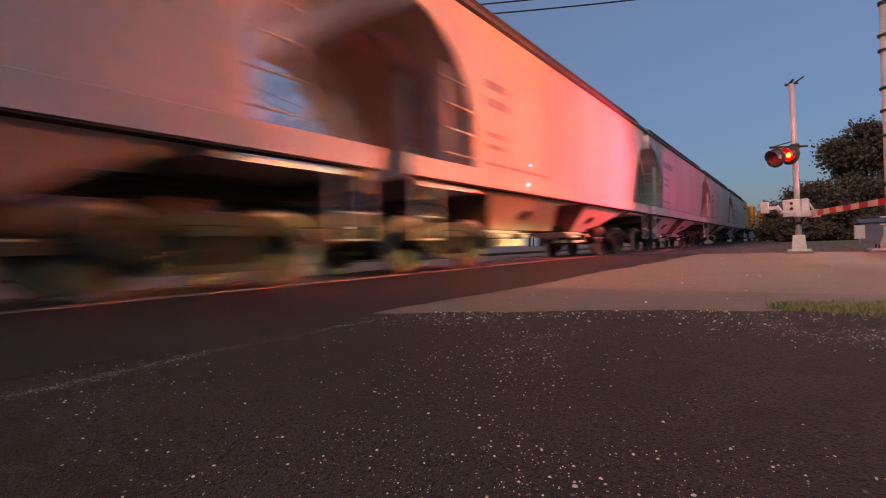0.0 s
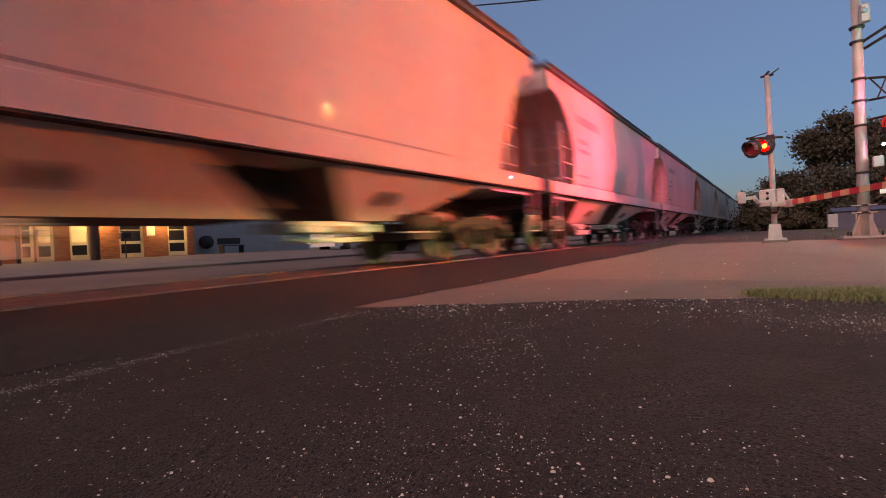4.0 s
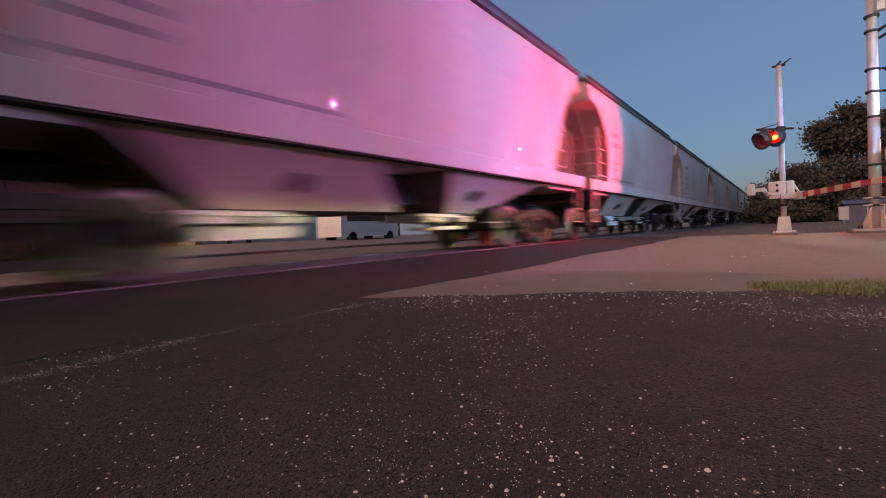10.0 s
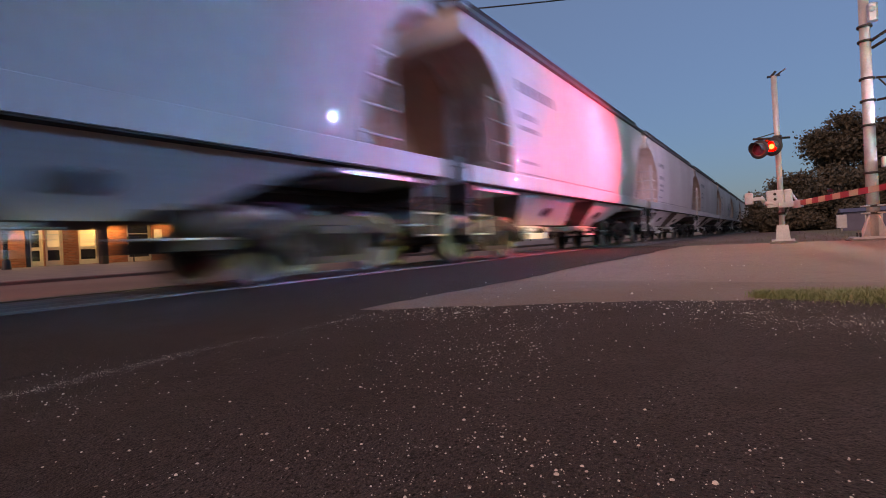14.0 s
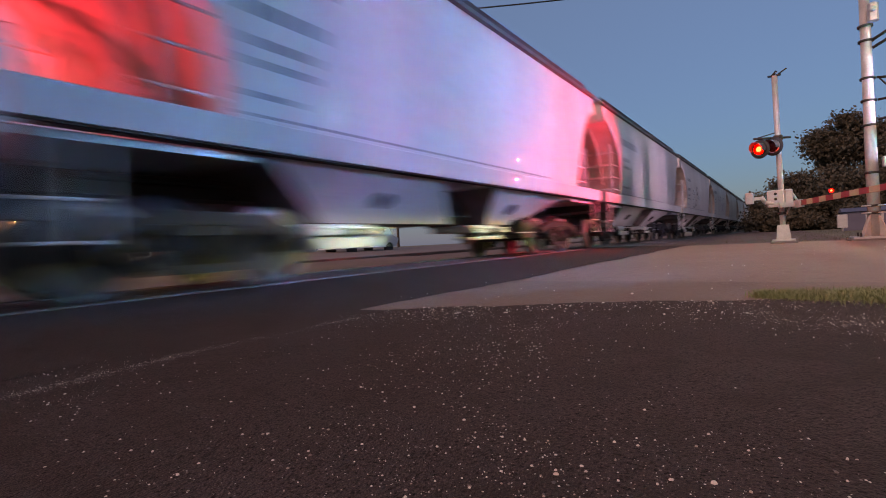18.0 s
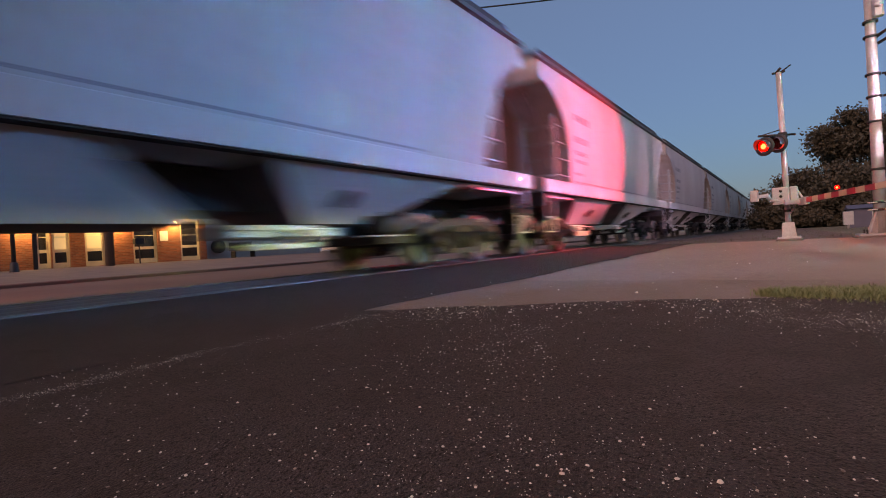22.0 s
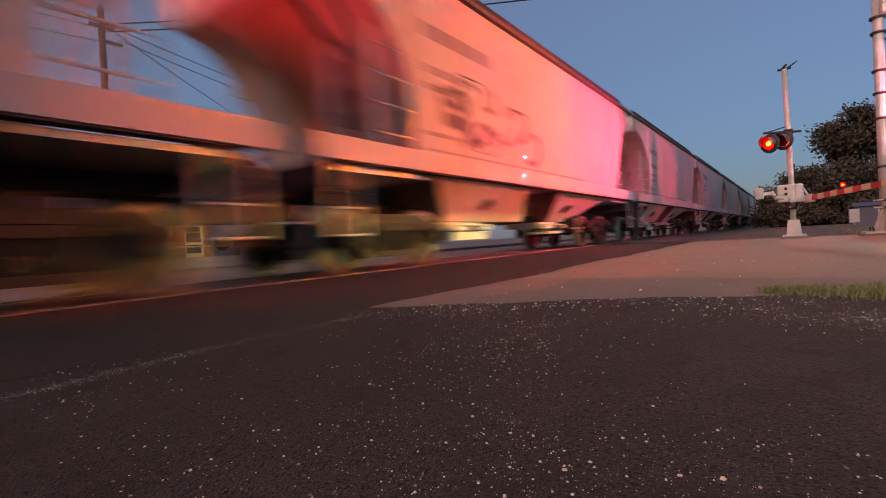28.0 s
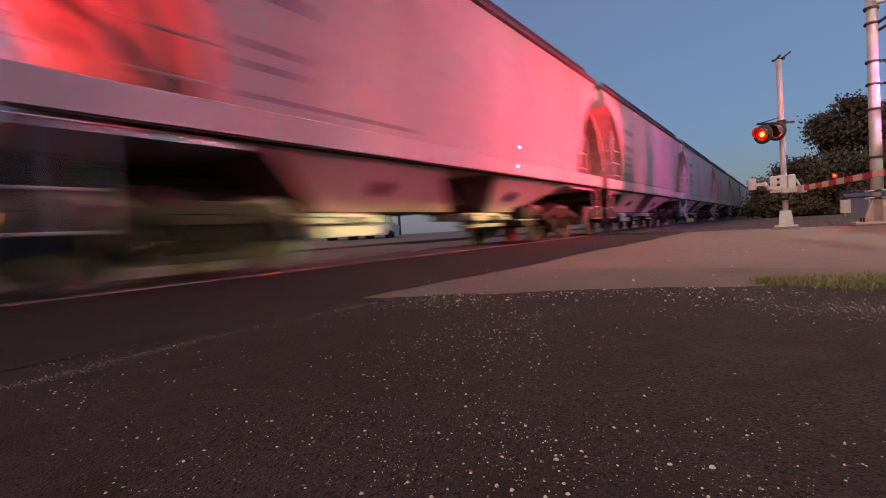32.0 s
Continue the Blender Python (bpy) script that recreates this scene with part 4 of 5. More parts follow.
# ---- crossing signals ----
PERIOD, START = 1.232, 12.215  # the flashers alternate: the right-hand lamp lights for the first half of each period


def lens_disc():
    """A lens that turns over: one face lit, the other dark; the lit face looks along -y."""
    me = Mesh()
    n = 24
    ring = [(0.135 * math.cos(6.2832 * i / n), 0.135 * math.sin(6.2832 * i / n)) for i in range(n)]
    data = bpy.data.meshes.new("lens")
    core = [(0.5 * x, z * 0.5) for x, z in ring]
    v = [(x, -0.008, z) for x, z in ring] + [(x, -0.018, z) for x, z in core] + [(0, -0.02, 0)] + [(x, 0.008, z) for x, z in ring] + [(0, 0.02, 0)]
    m = 2 * n + 1
    f = [(n + i, n + (i + 1) % n, 2 * n) for i in range(n)] + [(i, (i + 1) % n, n + (i + 1) % n, n + i) for i in range(n)]
    f += [(m + (i + 1) % n, m + i, m + n) for i in range(n)] + [((i + 1) % n, i, m + i, m + (i + 1) % n) for i in range(n)]
    data.from_pydata(v, [], f)
    for k in ("redlens", "darklens", "hotlens"):
        data.materials.append(M[k])
    for k, p in enumerate(data.polygons):
        p.material_index = 2 if k < n else 0 if k < 2 * n else 1
    return data


LENS = lens_disc()
FLIPS = []  # (lens object, its pose, True for the right-hand phase)


def flasher(parent, m, right, backplate=True):
    """One flashing light: dark round backplate, can, visor and the turning lens. It looks along its own -y."""
    n = 24
    body = Mesh()
    if backplate:
        body.lathe([(0.0, 0.16), (0.0, 0.235), (0.012, 0.235), (0.012, 0.16)], (0, 0.03, 0), (0, 1, 0), n)
    body.lathe([(0.03, 0.155), (0.16, 0.14), (0.20, 0.10), (0.21, 0.0)], (0, 0.0, 0), (0, 1, 0), n)
    unit = part("flasher", body, "black", parent, "round black flashing light", m)
    visor = Mesh()
    p = []
    for k in range(15):
        a = radians(-20 + 220 * k / 14)
        for d in (0.0, 0.27 - 0.12 * abs(k - 7) / 7):
            p.append((0.158 * math.cos(a), 0.02 - d, 0.158 * math.sin(a)))
    visor.add(p, [(2 * i, 2 * i + 1, 2 * i + 3, 2 * i + 2) for i in range(14)], True)
    part("visor", visor, "visor", unit)
    lens = part("lens", LENS, None, unit, "red lens")
    FLIPS.append((lens, right))
    return unit


mast = thing("crossing_signal", "silver crossing mast with two red flashers beside the track", "crossing signal", pose(0.08, 15.1, 0, 0, -0.75, 0))
part("foundation", Mesh().box(-0.28, 0.28, -0.28, 0.28, -0.12, 0.0, 0.02), "walk", mast, "concrete footing")
part("base", Mesh().prism([(-0.16, -0.0), (0.16, -0.0), (0.12, 0.40), (-0.12, 0.40)], 1, -0.14, 0.14).box(-0.24, 0.24, -0.24, 0.24, 0.0, 0.04), "silver", mast)
part("post", Mesh().tube((0, 0, 0.03), (0, 0, 4.16), 0.064, n=16), "silver", mast)
part("cap", Mesh().box(-0.14, 0.14, -0.05, 0.05, 4.15, 4.18).tube((0.05, 0, 4.17), (0.26, -0.05, 4.28), 0.018, n=6).tube((-0.05, 0, 4.17), (0.05, 0, 4.27), 0.03, n=6), "grime", mast, "dark cross bracket at the top")
cross = part("crossarm", Mesh().tube((-0.50, -0.36, 2.60), (0.26, 0.20, 2.60), 0.028, n=8).box(-0.10, 0.10, -0.10, 0.10, 2.53, 2.66, 0.02).tube((-0.42, -0.30, 2.62), (-0.02, -0.0, 2.74), 0.015, n=6), "grime", mast)
flasher(mast, pose(-0.40, -0.42, 2.32, 0, 0, -30), False)
flasher(mast, pose(-0.12, -0.18, 2.38, 0, 0, -30), True)
for x, y in ((-0.36, -0.25), (-0.1, -0.06)):
    part("hanger", Mesh().tube((x, y, 2.6), (x - 0.03, y - 0.06, 2.42), 0.02, n=6), "black", mast)
part("gate_machine", Mesh().box(-0.30, 0.06, -0.26, -0.06, 0.86, 1.28, 0.03).box(0.06, 0.24, -0.22, 0.16, 0.90, 1.28, 0.03), "silver", mast, "silver gate mechanism box")
part("machine_bolt", Mesh().lathe([(0, 0), (0, 0.035), (0.03, 0.03), (0.03, 0)], (-0.12, -0.27, 1.18), (0, -1, 0), 10), "grime", mast)
part("machine_bolt", Mesh().lathe([(0, 0), (0, 0.035), (0.03, 0.03), (0.03, 0)], (-0.12, -0.27, 1.05), (0, -1, 0), 10), "grime", mast)
part("counterweight_arm", Mesh().tube((-0.05, -0.2, 0.92), (-0.34, -0.25, 0.98), 0.05, n=8).tube((-0.34, -0.25, 0.98), (-0.42, -0.27, 1.14), 0.05, n=8).box(-0.66, -0.36, -0.30, -0.24, 1.06, 1.14), "silver", mast)
part("counterweight", Mesh().box(-0.76, -0.58, -0.36, -0.18, 0.98, 1.26, 0.02), "silver", mast, "steel counterweight plate")
part("bracket", Mesh().tube((0.20, -0.1, 1.22), (0.34, -0.25, 0.93), 0.025, n=6).tube((0.06, 0, 0.62), (0.2, -0.1, 0.9), 0.02, n=6), "silver", mast)
part("clamp", Mesh().lathe([(0, 0.066), (0, 0.085), (0.06, 0.085), (0.06, 0.066)], (0, 0, 0.66), (0, 0, 1), 14), "grime", mast)

gate = thing("gate_arm", "lowered crossing gate arm with red and cream stripes", "gate arm", pose(0.38, 14.75, 0.90, 0, 0, 13.2))
part("holder", Mesh().box(-0.05, 0.05, -0.35, 0.25, -0.10, 0.08, 0.02).box(-0.35, 0.05, 0.05, 0.2, -0.07, 0.05), "silver", gate)
STRIPE = 0.40
for k in range(16):
    h0, h1 = 0.062 - 0.0012 * k, 0.062 - 0.0012 * (k + 1)
    a, b = -0.35 - STRIPE * k, -0.35 - STRIPE * (k + 1)
    part("stripe", Mesh().prism([(-0.022, -h0), (0.022, -h0), (0.022, h0), (-0.022, h0)], 1, b, a), "armred" if k % 2 == 0 else "armwhite", gate)
for y, right in ((-2.2, False), (-5.0, True)):
    lampbox = part("arm_light", Mesh().box(-0.04, 0.04, y - 0.05, y + 0.05, 0.05, 0.09).lathe([(-0.035, 0.05), (0.035, 0.05)], (0, y, 0.13), (0, 1, 0), 12), "black", gate)
    if y == -2.2:
        lens = part("lens", LENS, None, lampbox, "red lens", pose(0, y, 0.13) @ Matrix.Diagonal((0.32, 0.32, 0.32, 1)))
        FLIPS.append((lens, right))

pole = thing("signal_pole", "thick silver signal pole with brackets and flashers", "signal pole", pose(1.86, 15.4, 0, 0, -0.3, 0))
part("footing", Mesh().box(-0.5, 0.5, -0.5, 0.5, -0.12, -0.02, 0.02), "walk", pole)
part("shaft", Mesh().tube((0, 0, 0), (0, 0, 5.72), 0.13, 0.098, n=20), "silver", pole)
part("cap", Mesh().lathe([(0, 0.10), (0, 0.12), (0.08, 0.12), (0.12, 0.0)], (0, 0, 5.68), (0, 0, 1), 16), "grime", pole)
for a in range(4):
    w = radians(45 + 90 * a)
    part("base_fin", Mesh().prism([(0.11, 0.02), (0.36, 0.02), (0.30, 0.10), (0.12, 0.55)], 1, -0.02, 0.02), "silver", pole, at=pose(0, 0, 0, 0, 0, 45 + 90 * a))
    part("anchor_bolt", Mesh().tube((0.40 * math.cos(w), 0.40 * math.sin(w), -0.02), (0.40 * math.cos(w), 0.40 * math.sin(w), 0.12), 0.02, n=6), "grime", pole)
part("base_plate", Mesh().box(-0.44, 0.44, -0.44, 0.44, -0.02, 0.025, 0.01), "silver", pole)
for z in (0.55, 0.72, 1.5, 2.62, 3.2, 3.72, 4.6, 4.95):
    part("band", Mesh().lathe([(0, 0.11), (0, 0.15), (0.05, 0.15), (0.05, 0.11)], (0, 0, z), (0, 0, 1), 16), "grime", pole)
for z in (0.55, 0.72):
    part("band_bolt", Mesh().tube((-0.24, -0.12, z + 0.025), (0.24, -0.12, z + 0.025), 0.02, n=6), "silver", pole)
part("meter", Mesh().box(0.02, 0.22, -0.32, -0.12, 5.0, 5.42, 0.04).lathe([(0, 0.0), (0, 0.07), (0.02, 0.07), (0.02, 0.0)], (0.1, -0.34, 5.25), (0, -1, 0), 12), "galv", pole, "grey meter box")
part("strut", Mesh().tube((0.1, -0.1, 4.6), (1.9, -0.35, 5.55), 0.035, n=8), "grime", pole)
part("strut", Mesh().tube((0.1, -0.1, 4.42), (1.9, -0.35, 5.3), 0.035, n=8), "grime", pole)
part("step_frame", Mesh().tube((0.15, -0.1, 3.72), (0.62, -0.25, 3.62), 0.03, n=6).tube((0.15, -0.1, 3.2), (0.66, -0.25, 3.2), 0.03, n=6).tube((0.15, -0.1, 2.75), (0.9, -0.3, 2.8), 0.03, n=6).tube((0.5, -0.2, 3.95), (0.6, -0.25, 2.8), 0.025, n=6).tube((0.2, -0.12, 3.68), (0.62, -0.25, 3.0), 0.02, n=6).tube((0.62, -0.25, 3.62), (0.66, -0.25, 2.9), 0.02, n=6).tube((0.3, -0.15, 3.2), (0.55, -0.2, 3.9), 0.018, n=6), "grime", pole, "dark bracket frame")
part("junction_box", Mesh().box(0.16, 0.36, -0.3, -0.14, 1.62, 1.86, 0.02), "galv", pole)
flasher(pole, pose(0.52, -0.35, 2.55, 0, 0, -30), True)
flasher(pole, pose(0.98, -0.55, 2.62, 0, 0, -30), True)
flasher(pole, pose(0.45, -0.4, 1.30, 0, 0, -20) @ Matrix.Diagonal((0.6, 0.6, 0.6, 1)), True, False)
part("sign_plate", Mesh().box(0.25, 0.75, -0.36, -0.34, 0.98, 1.10), "white", pole)
part("white_light", Mesh().lathe([(-0.03, 0), (-0.03, 0.035), (0.03, 0.028), (0.03, 0.0)], (0.36, -0.32, 2.12), (0, -1, 0), 12), "whitebulb", pole, "small bright white light")
part("white_light_arm", Mesh().tube((0.1, -0.1, 2.12), (0.36, -0.30, 2.12), 0.02, n=6), "grime", pole)

far_mast = copy_thing(mast, pose(-11.3, -0.9, 0, 0, 0, 180))
tagged(far_mast, "silver crossing mast beyond the track with red flashers")

# ---- far side: shops, poles and wires ----
FACE = -26.5
shop = thing("brick_shop", "low brick shop building with maroon awning and warm wall lamps", "building", pose(0, 0, 0))
DOORS = [(7.40, 7.90, "door"), (7.96, 8.62, "window"), (9.20, 10.02, "window"), (11.24, 12.38, "door"), (13.58, 14.62, "window")]
FLOOR = 0.27
# piers between the openings, laid brick by brick
brick_mesh = Mesh().box(0, 0.03, 0, 0.205, 0, 0.062).data("brick", M["brick"])
spans, y = [], 5.2
for a, b, _ in DOORS:
    if a - y > 0.05:
        spans.append((y, a))
    y = b
spans.append((y, 15.0))
for a, b in spans:
    pier = part("brick_pier", Mesh().box(FACE - 0.25, FACE, a, b, FLOOR - 0.2, 2.62), "mortar", shop)
    for k in range(int(2.35 / 0.074)):
        off = 0.0 if k % 2 else 0.1075
        yy = a - off
        while yy < b - 0.02:
            lo, hi = max(yy, a), min(yy + 0.205, b)
            if hi - lo > 0.03:
                part("brick", brick_mesh, None, pier, at=Matrix.Translation((FACE - 0.012, lo, FLOOR + 0.074 * k)) @ Matrix.Diagonal((1, (hi - lo) / 0.205, 1, 1)))
            yy += 0.215
for a, b, sort in DOORS:
    w = part("shop_" + sort, Mesh().box(FACE - 0.16, FACE - 0.08, a, a + 0.11, FLOOR, 2.62).box(FACE - 0.16, FACE - 0.08, b - 0.11, b, FLOOR, 2.62).box(FACE - 0.16, FACE - 0.08, a + 0.11, b - 0.11, 2.35, 2.62)
             .box(FACE - 0.16, FACE - 0.08, a + 0.11, b - 0.11, FLOOR, FLOOR + 0.22).box(FACE - 0.16, FACE - 0.08, a + 0.11, b - 0.11, FLOOR + 0.68, FLOOR + 0.82), "cream", shop, "cream painted " + sort)
    lit = (a < 11)
    part("pane", Mesh().box(FACE - 0.13, FACE - 0.115, a + 0.11, b - 0.11, FLOOR + 0.82, 2.35), "curtain" if lit and sort == "window" else "pane", w)
    part("lower_panel", Mesh().box(FACE - 0.13, FACE - 0.115, a + 0.11, b - 0.11, FLOOR + 0.22, FLOOR + 0.68), "pane", w)
    part("glazing_bar", Mesh().box(FACE - 0.11, FACE - 0.075, a + 0.11, b - 0.11, 1.62, 1.66), "cream", w)
    if sort == "door":
        part("door_handle", Mesh().tube((FACE - 0.05, b - 0.15, 1.1), (FACE - 0.05, b - 0.15, 1.4), 0.02, n=6), "grime", w)
part("notice", Mesh().box(FACE + 0.03, FACE + 0.04, 12.52, 12.92, 1.35, 1.85), "white", shop, "white notice on the brickwork")
part("upper_wall", Mesh().box(FACE - 0.3, FACE - 0.02, -8, 14.98, 2.62, 4.62), "siding", shop, "brown boarded upper wall")
part("left_wall", Mesh().box(FACE - 0.3, FACE, -8, 5.2, 0, 2.62), "brick", shop)
part("side_wall", Mesh().box(-40, FACE - 0.3, 14.7, 15.0, 0, 4.6), "brick", shop)
part("parapet", Mesh().box(FACE - 0.4, FACE + 0.06, -8, 15.05, 4.62, 4.76, 0.02), "roof", shop)
part("flat_roof", Mesh().box(-40, FACE - 0.4, -8, 15.05, 4.55, 4.66), "roof", shop)
part("awning", Mesh().prism([(FACE + 0.02, 3.85), (FACE + 1.5, 2.62), (FACE + 1.5, 2.46), (FACE + 0.02, 2.62)], 1, -6, 14.2), "awning", shop, "dark maroon sloping awning")
for y in (6.96, 9.66):
    part("awning_post", Mesh().box(FACE + 1.35, FACE + 1.47, y - 0.06, y + 0.06, 0.2, 2.5), "black", shop)
for x, y, z in WALL_LAMPS:
    w = part("wall_lamp", Mesh().box(x - 0.2, x - 0.14, y - 0.06, y + 0.06, z - 0.05, z + 0.2).box(x - 0.14, x + 0.02, y - 0.02, y + 0.02, z + 0.14, z + 0.17), "black", shop)
    part("bulb", Mesh().lathe([(-0.09, 0.0), (-0.07, 0.06), (0.02, 0.075), (0.08, 0.05), (0.1, 0.0)], (x, y, z + 0.04), (0, 0, 1), 12), "bulb", w, "warm glowing bulb")

annex = thing("gabled_annex", "pale stucco annex with a dark gabled roof", "building")
part("front_wall", Mesh().box(FACE - 1.3, FACE - 1.0, 15.05, 24, 0.05, 4.4), "stucco", annex)
part("gable", Mesh().prism([(12.2, 4.66), (19.2, 4.66), (19.2, 5.5), (15.9, 6.75), (12.2, 5.75)], 0, FACE - 1.0, FACE - 0.8), "siding", annex, "brown gable wall")
part("gable_roof", Mesh().prism([(12.0, 5.70), (15.9, 6.78), (19.6, 5.38), (19.6, 5.50), (15.9, 6.92), (12.0, 5.82)], 0, -40, FACE - 0.55), "roof", annex)
part("lower_roof", Mesh().box(-40, FACE - 0.6, 15.05, 24.2, 4.4, 4.6, 0.02), "roof", annex)
part("wall_vent", Mesh().lathe([(0, 0), (0, 0.38), (0.3, 0.38), (0.32, 0.0)], (FACE - 1.0, 16.2, 0.95), (1, 0, 0), 16), "black", annex, "dark round fan housing")
part("roof_vent", Mesh().tube((FACE - 3, 9.8, 4.6), (FACE - 3, 9.8, 5.15), 0.06, n=8).lathe([(0, 0), (0, 0.12), (0.12, 0.0)], (FACE - 3, 9.8, 5.15), (0, 0, 1), 10), "grime", annex)

box = thing("letter_box", "small dark letter box on a post by the shop door", "letter box", pose(-25.3, 11.0, 0.25))
part("post", Mesh().tube((0, 0, 0), (0, 0, 0.95), 0.03, n=8), "black", box)
part("case", Mesh().box(-0.14, 0.14, -0.22, 0.22, 0.92, 1.22, 0.03), "black", box)

bench = thing("bench", "dark metal bench in front of the pale wall", "bench", pose(-25.2, 16.4, 0.25))
part("seat", Mesh().box(-0.22, 0.22, -0.7, 0.7, 0.40, 0.45), "black", bench)
part("backrest", Mesh().box(-0.26, -0.22, -0.7, 0.7, 0.5, 0.85), "black", bench)
for y in (-0.6, 0.6):
    part("leg", Mesh().box(-0.2, 0.2, y - 0.03, y + 0.03, 0, 0.40), "black", bench)

van = thing("parked_van", "white van parked on the far street", "van", pose(-21.0, 21.8, -0.03, 0, 0, 0))
part("body", Mesh().prism([(-2.5, 0.4), (2.3, 0.4), (2.5, 0.9), (1.9, 1.15), (1.3, 2.0), (-2.4, 2.1), (-2.5, 1.0)], 0, -0.95, 0.95), "white", van)
for s in (-1, 1):
    part("window", Mesh().box(min(s * 0.95, s * 0.956), max(s * 0.95, s * 0.956), -2.0, 1.2, 1.25, 1.8), "pane", van)
    for y in (-1.6, 1.6):
        part("wheel", Mesh().lathe([(-0.1, 0), (-0.1, 0.33), (0.1, 0.33), (0.1, 0)], (s * 0.85, y, 0.34), (1, 0, 0), 16), "rubber", van)

post = thing("street_lamp", "black street lamp with a round globe", "street lamp", pose(-22.0, 5.5, 0.22))
part("pole", Mesh().tube((0, 0, 0), (0, 0, 4.1), 0.07, 0.05, n=10).lathe([(0, 0.14), (0.3, 0.12), (0.35, 0.07)], (0, 0, 0), (0, 0, 1), 12), "black", post)
part("globe", Mesh().lathe([(0, 0.06), (0.08, 0.17), (0.22, 0.2), (0.34, 0.15)], (0, 0, 4.1), (0, 0, 1), 14), "sheet", post, "milky lamp globe")
part("cap", Mesh().lathe([(0, 0.22), (0.12, 0.17), (0.22, 0.05), (0.34, 0.0)], (0, 0, 4.42), (0, 0, 1), 14), "black", post)

upole = thing("utility_pole", "weathered wooden utility pole carrying wires", "utility pole", pose(-23.0, 8.85, 0.15, 0, 0.8, 0))
part("shaft", Mesh().tube((0, 0, 0), (0, 0, 10.6), 0.17, 0.12, n=12), "wood", upole)
part("crossarm", Mesh().box(-0.06, 0.06, -0.45, 0.45, 9.80, 9.92), "wood", upole)
part("crossarm", Mesh().box(-0.05, 0.05, 0.0, 0.75, 9.22, 9.34), "wood", upole)
part("insulator", Mesh().lathe([(0, 0.05), (0.08, 0.07), (0.16, 0.03)], (0, 0, 10.6), (0, 0, 1), 8), "grime", upole)
upole2 = thing("utility_pole", "distant wooden utility pole", "utility pole", pose(-38, 41, 0))
part("shaft", Mesh().tube((0, 0, 0), (0, 0, 8.2), 0.16, 0.12, n=10), "wood", upole2)
part("crossarm", Mesh().box(-0.06, 0.06, -0.9, 0.9, 7.5, 7.62), "wood", upole2)


def wire(a, b, sag, r=0.018):
    a, b = Vector(a), Vector(b)
    me = Mesh().sweep([a.lerp(b, k / 16) - Vector((0, 0, 4 * sag * (k / 16) * (1 - k / 16))) for k in range(17)], r)
    return tagged(new("overhead_wire", me.data("overhead_wire", M["cable"])), "thin black overhead wire", "wire", "overhead wires")


TOP = Vector((-22.9, 8.85, 10.2))
wire(TOP + Vector((0, 0, 0.45)), (-22.9, -30, 13.2), 0.5)
wire(TOP, (-22.9, -30, 10.6), 0.5)
wire(TOP - Vector((0, 0, 0.25)), (-16.0, -14, 8.0), 0.5)
wire(TOP - Vector((0, 0, 0.8)), (-16.0, -14, 6.6), 0.4)
wire(TOP, (-38, 46, 13.0), 0.4)
wire(TOP - Vector((0, -0.7, 0.55)), (-38, 46, 12.0), 0.4)
wire(TOP, (-37.9, 41, 7.7), 1.2)
wire((-22.9, -20, 7.8), (-30, 30, 6.6), 0.8)
wire(TOP - Vector((0, 0, 0.1)), (10.5, 31.0, 12.6), 0.9, 0.03)
wire(TOP - Vector((0, 0, 0.4)), (10.5, 31.0, 12.0), 0.9, 0.03)
for x, y, h in ((-22.9, -30, 13.3), (-16.0, -14, 8.3), (-38, 46, 13.2), (10.5, 31, 12.8), (-22.9, -20, 8.0), (-30, 30, 6.9)):
    other = thing("utility_pole", "weathered wooden utility pole carrying wires", "utility pole", pose(x, y, -0.1))
    part("shaft", Mesh().tube((0, 0, 0), (0, 0, h), 0.16, 0.12, n=10), "wood", other)
    part("crossarm", Mesh().box(-0.05, 0.05, -0.5, 0.5, h - 0.6, h - 0.5), "wood", other)

# ---- trees, shed, distance ----


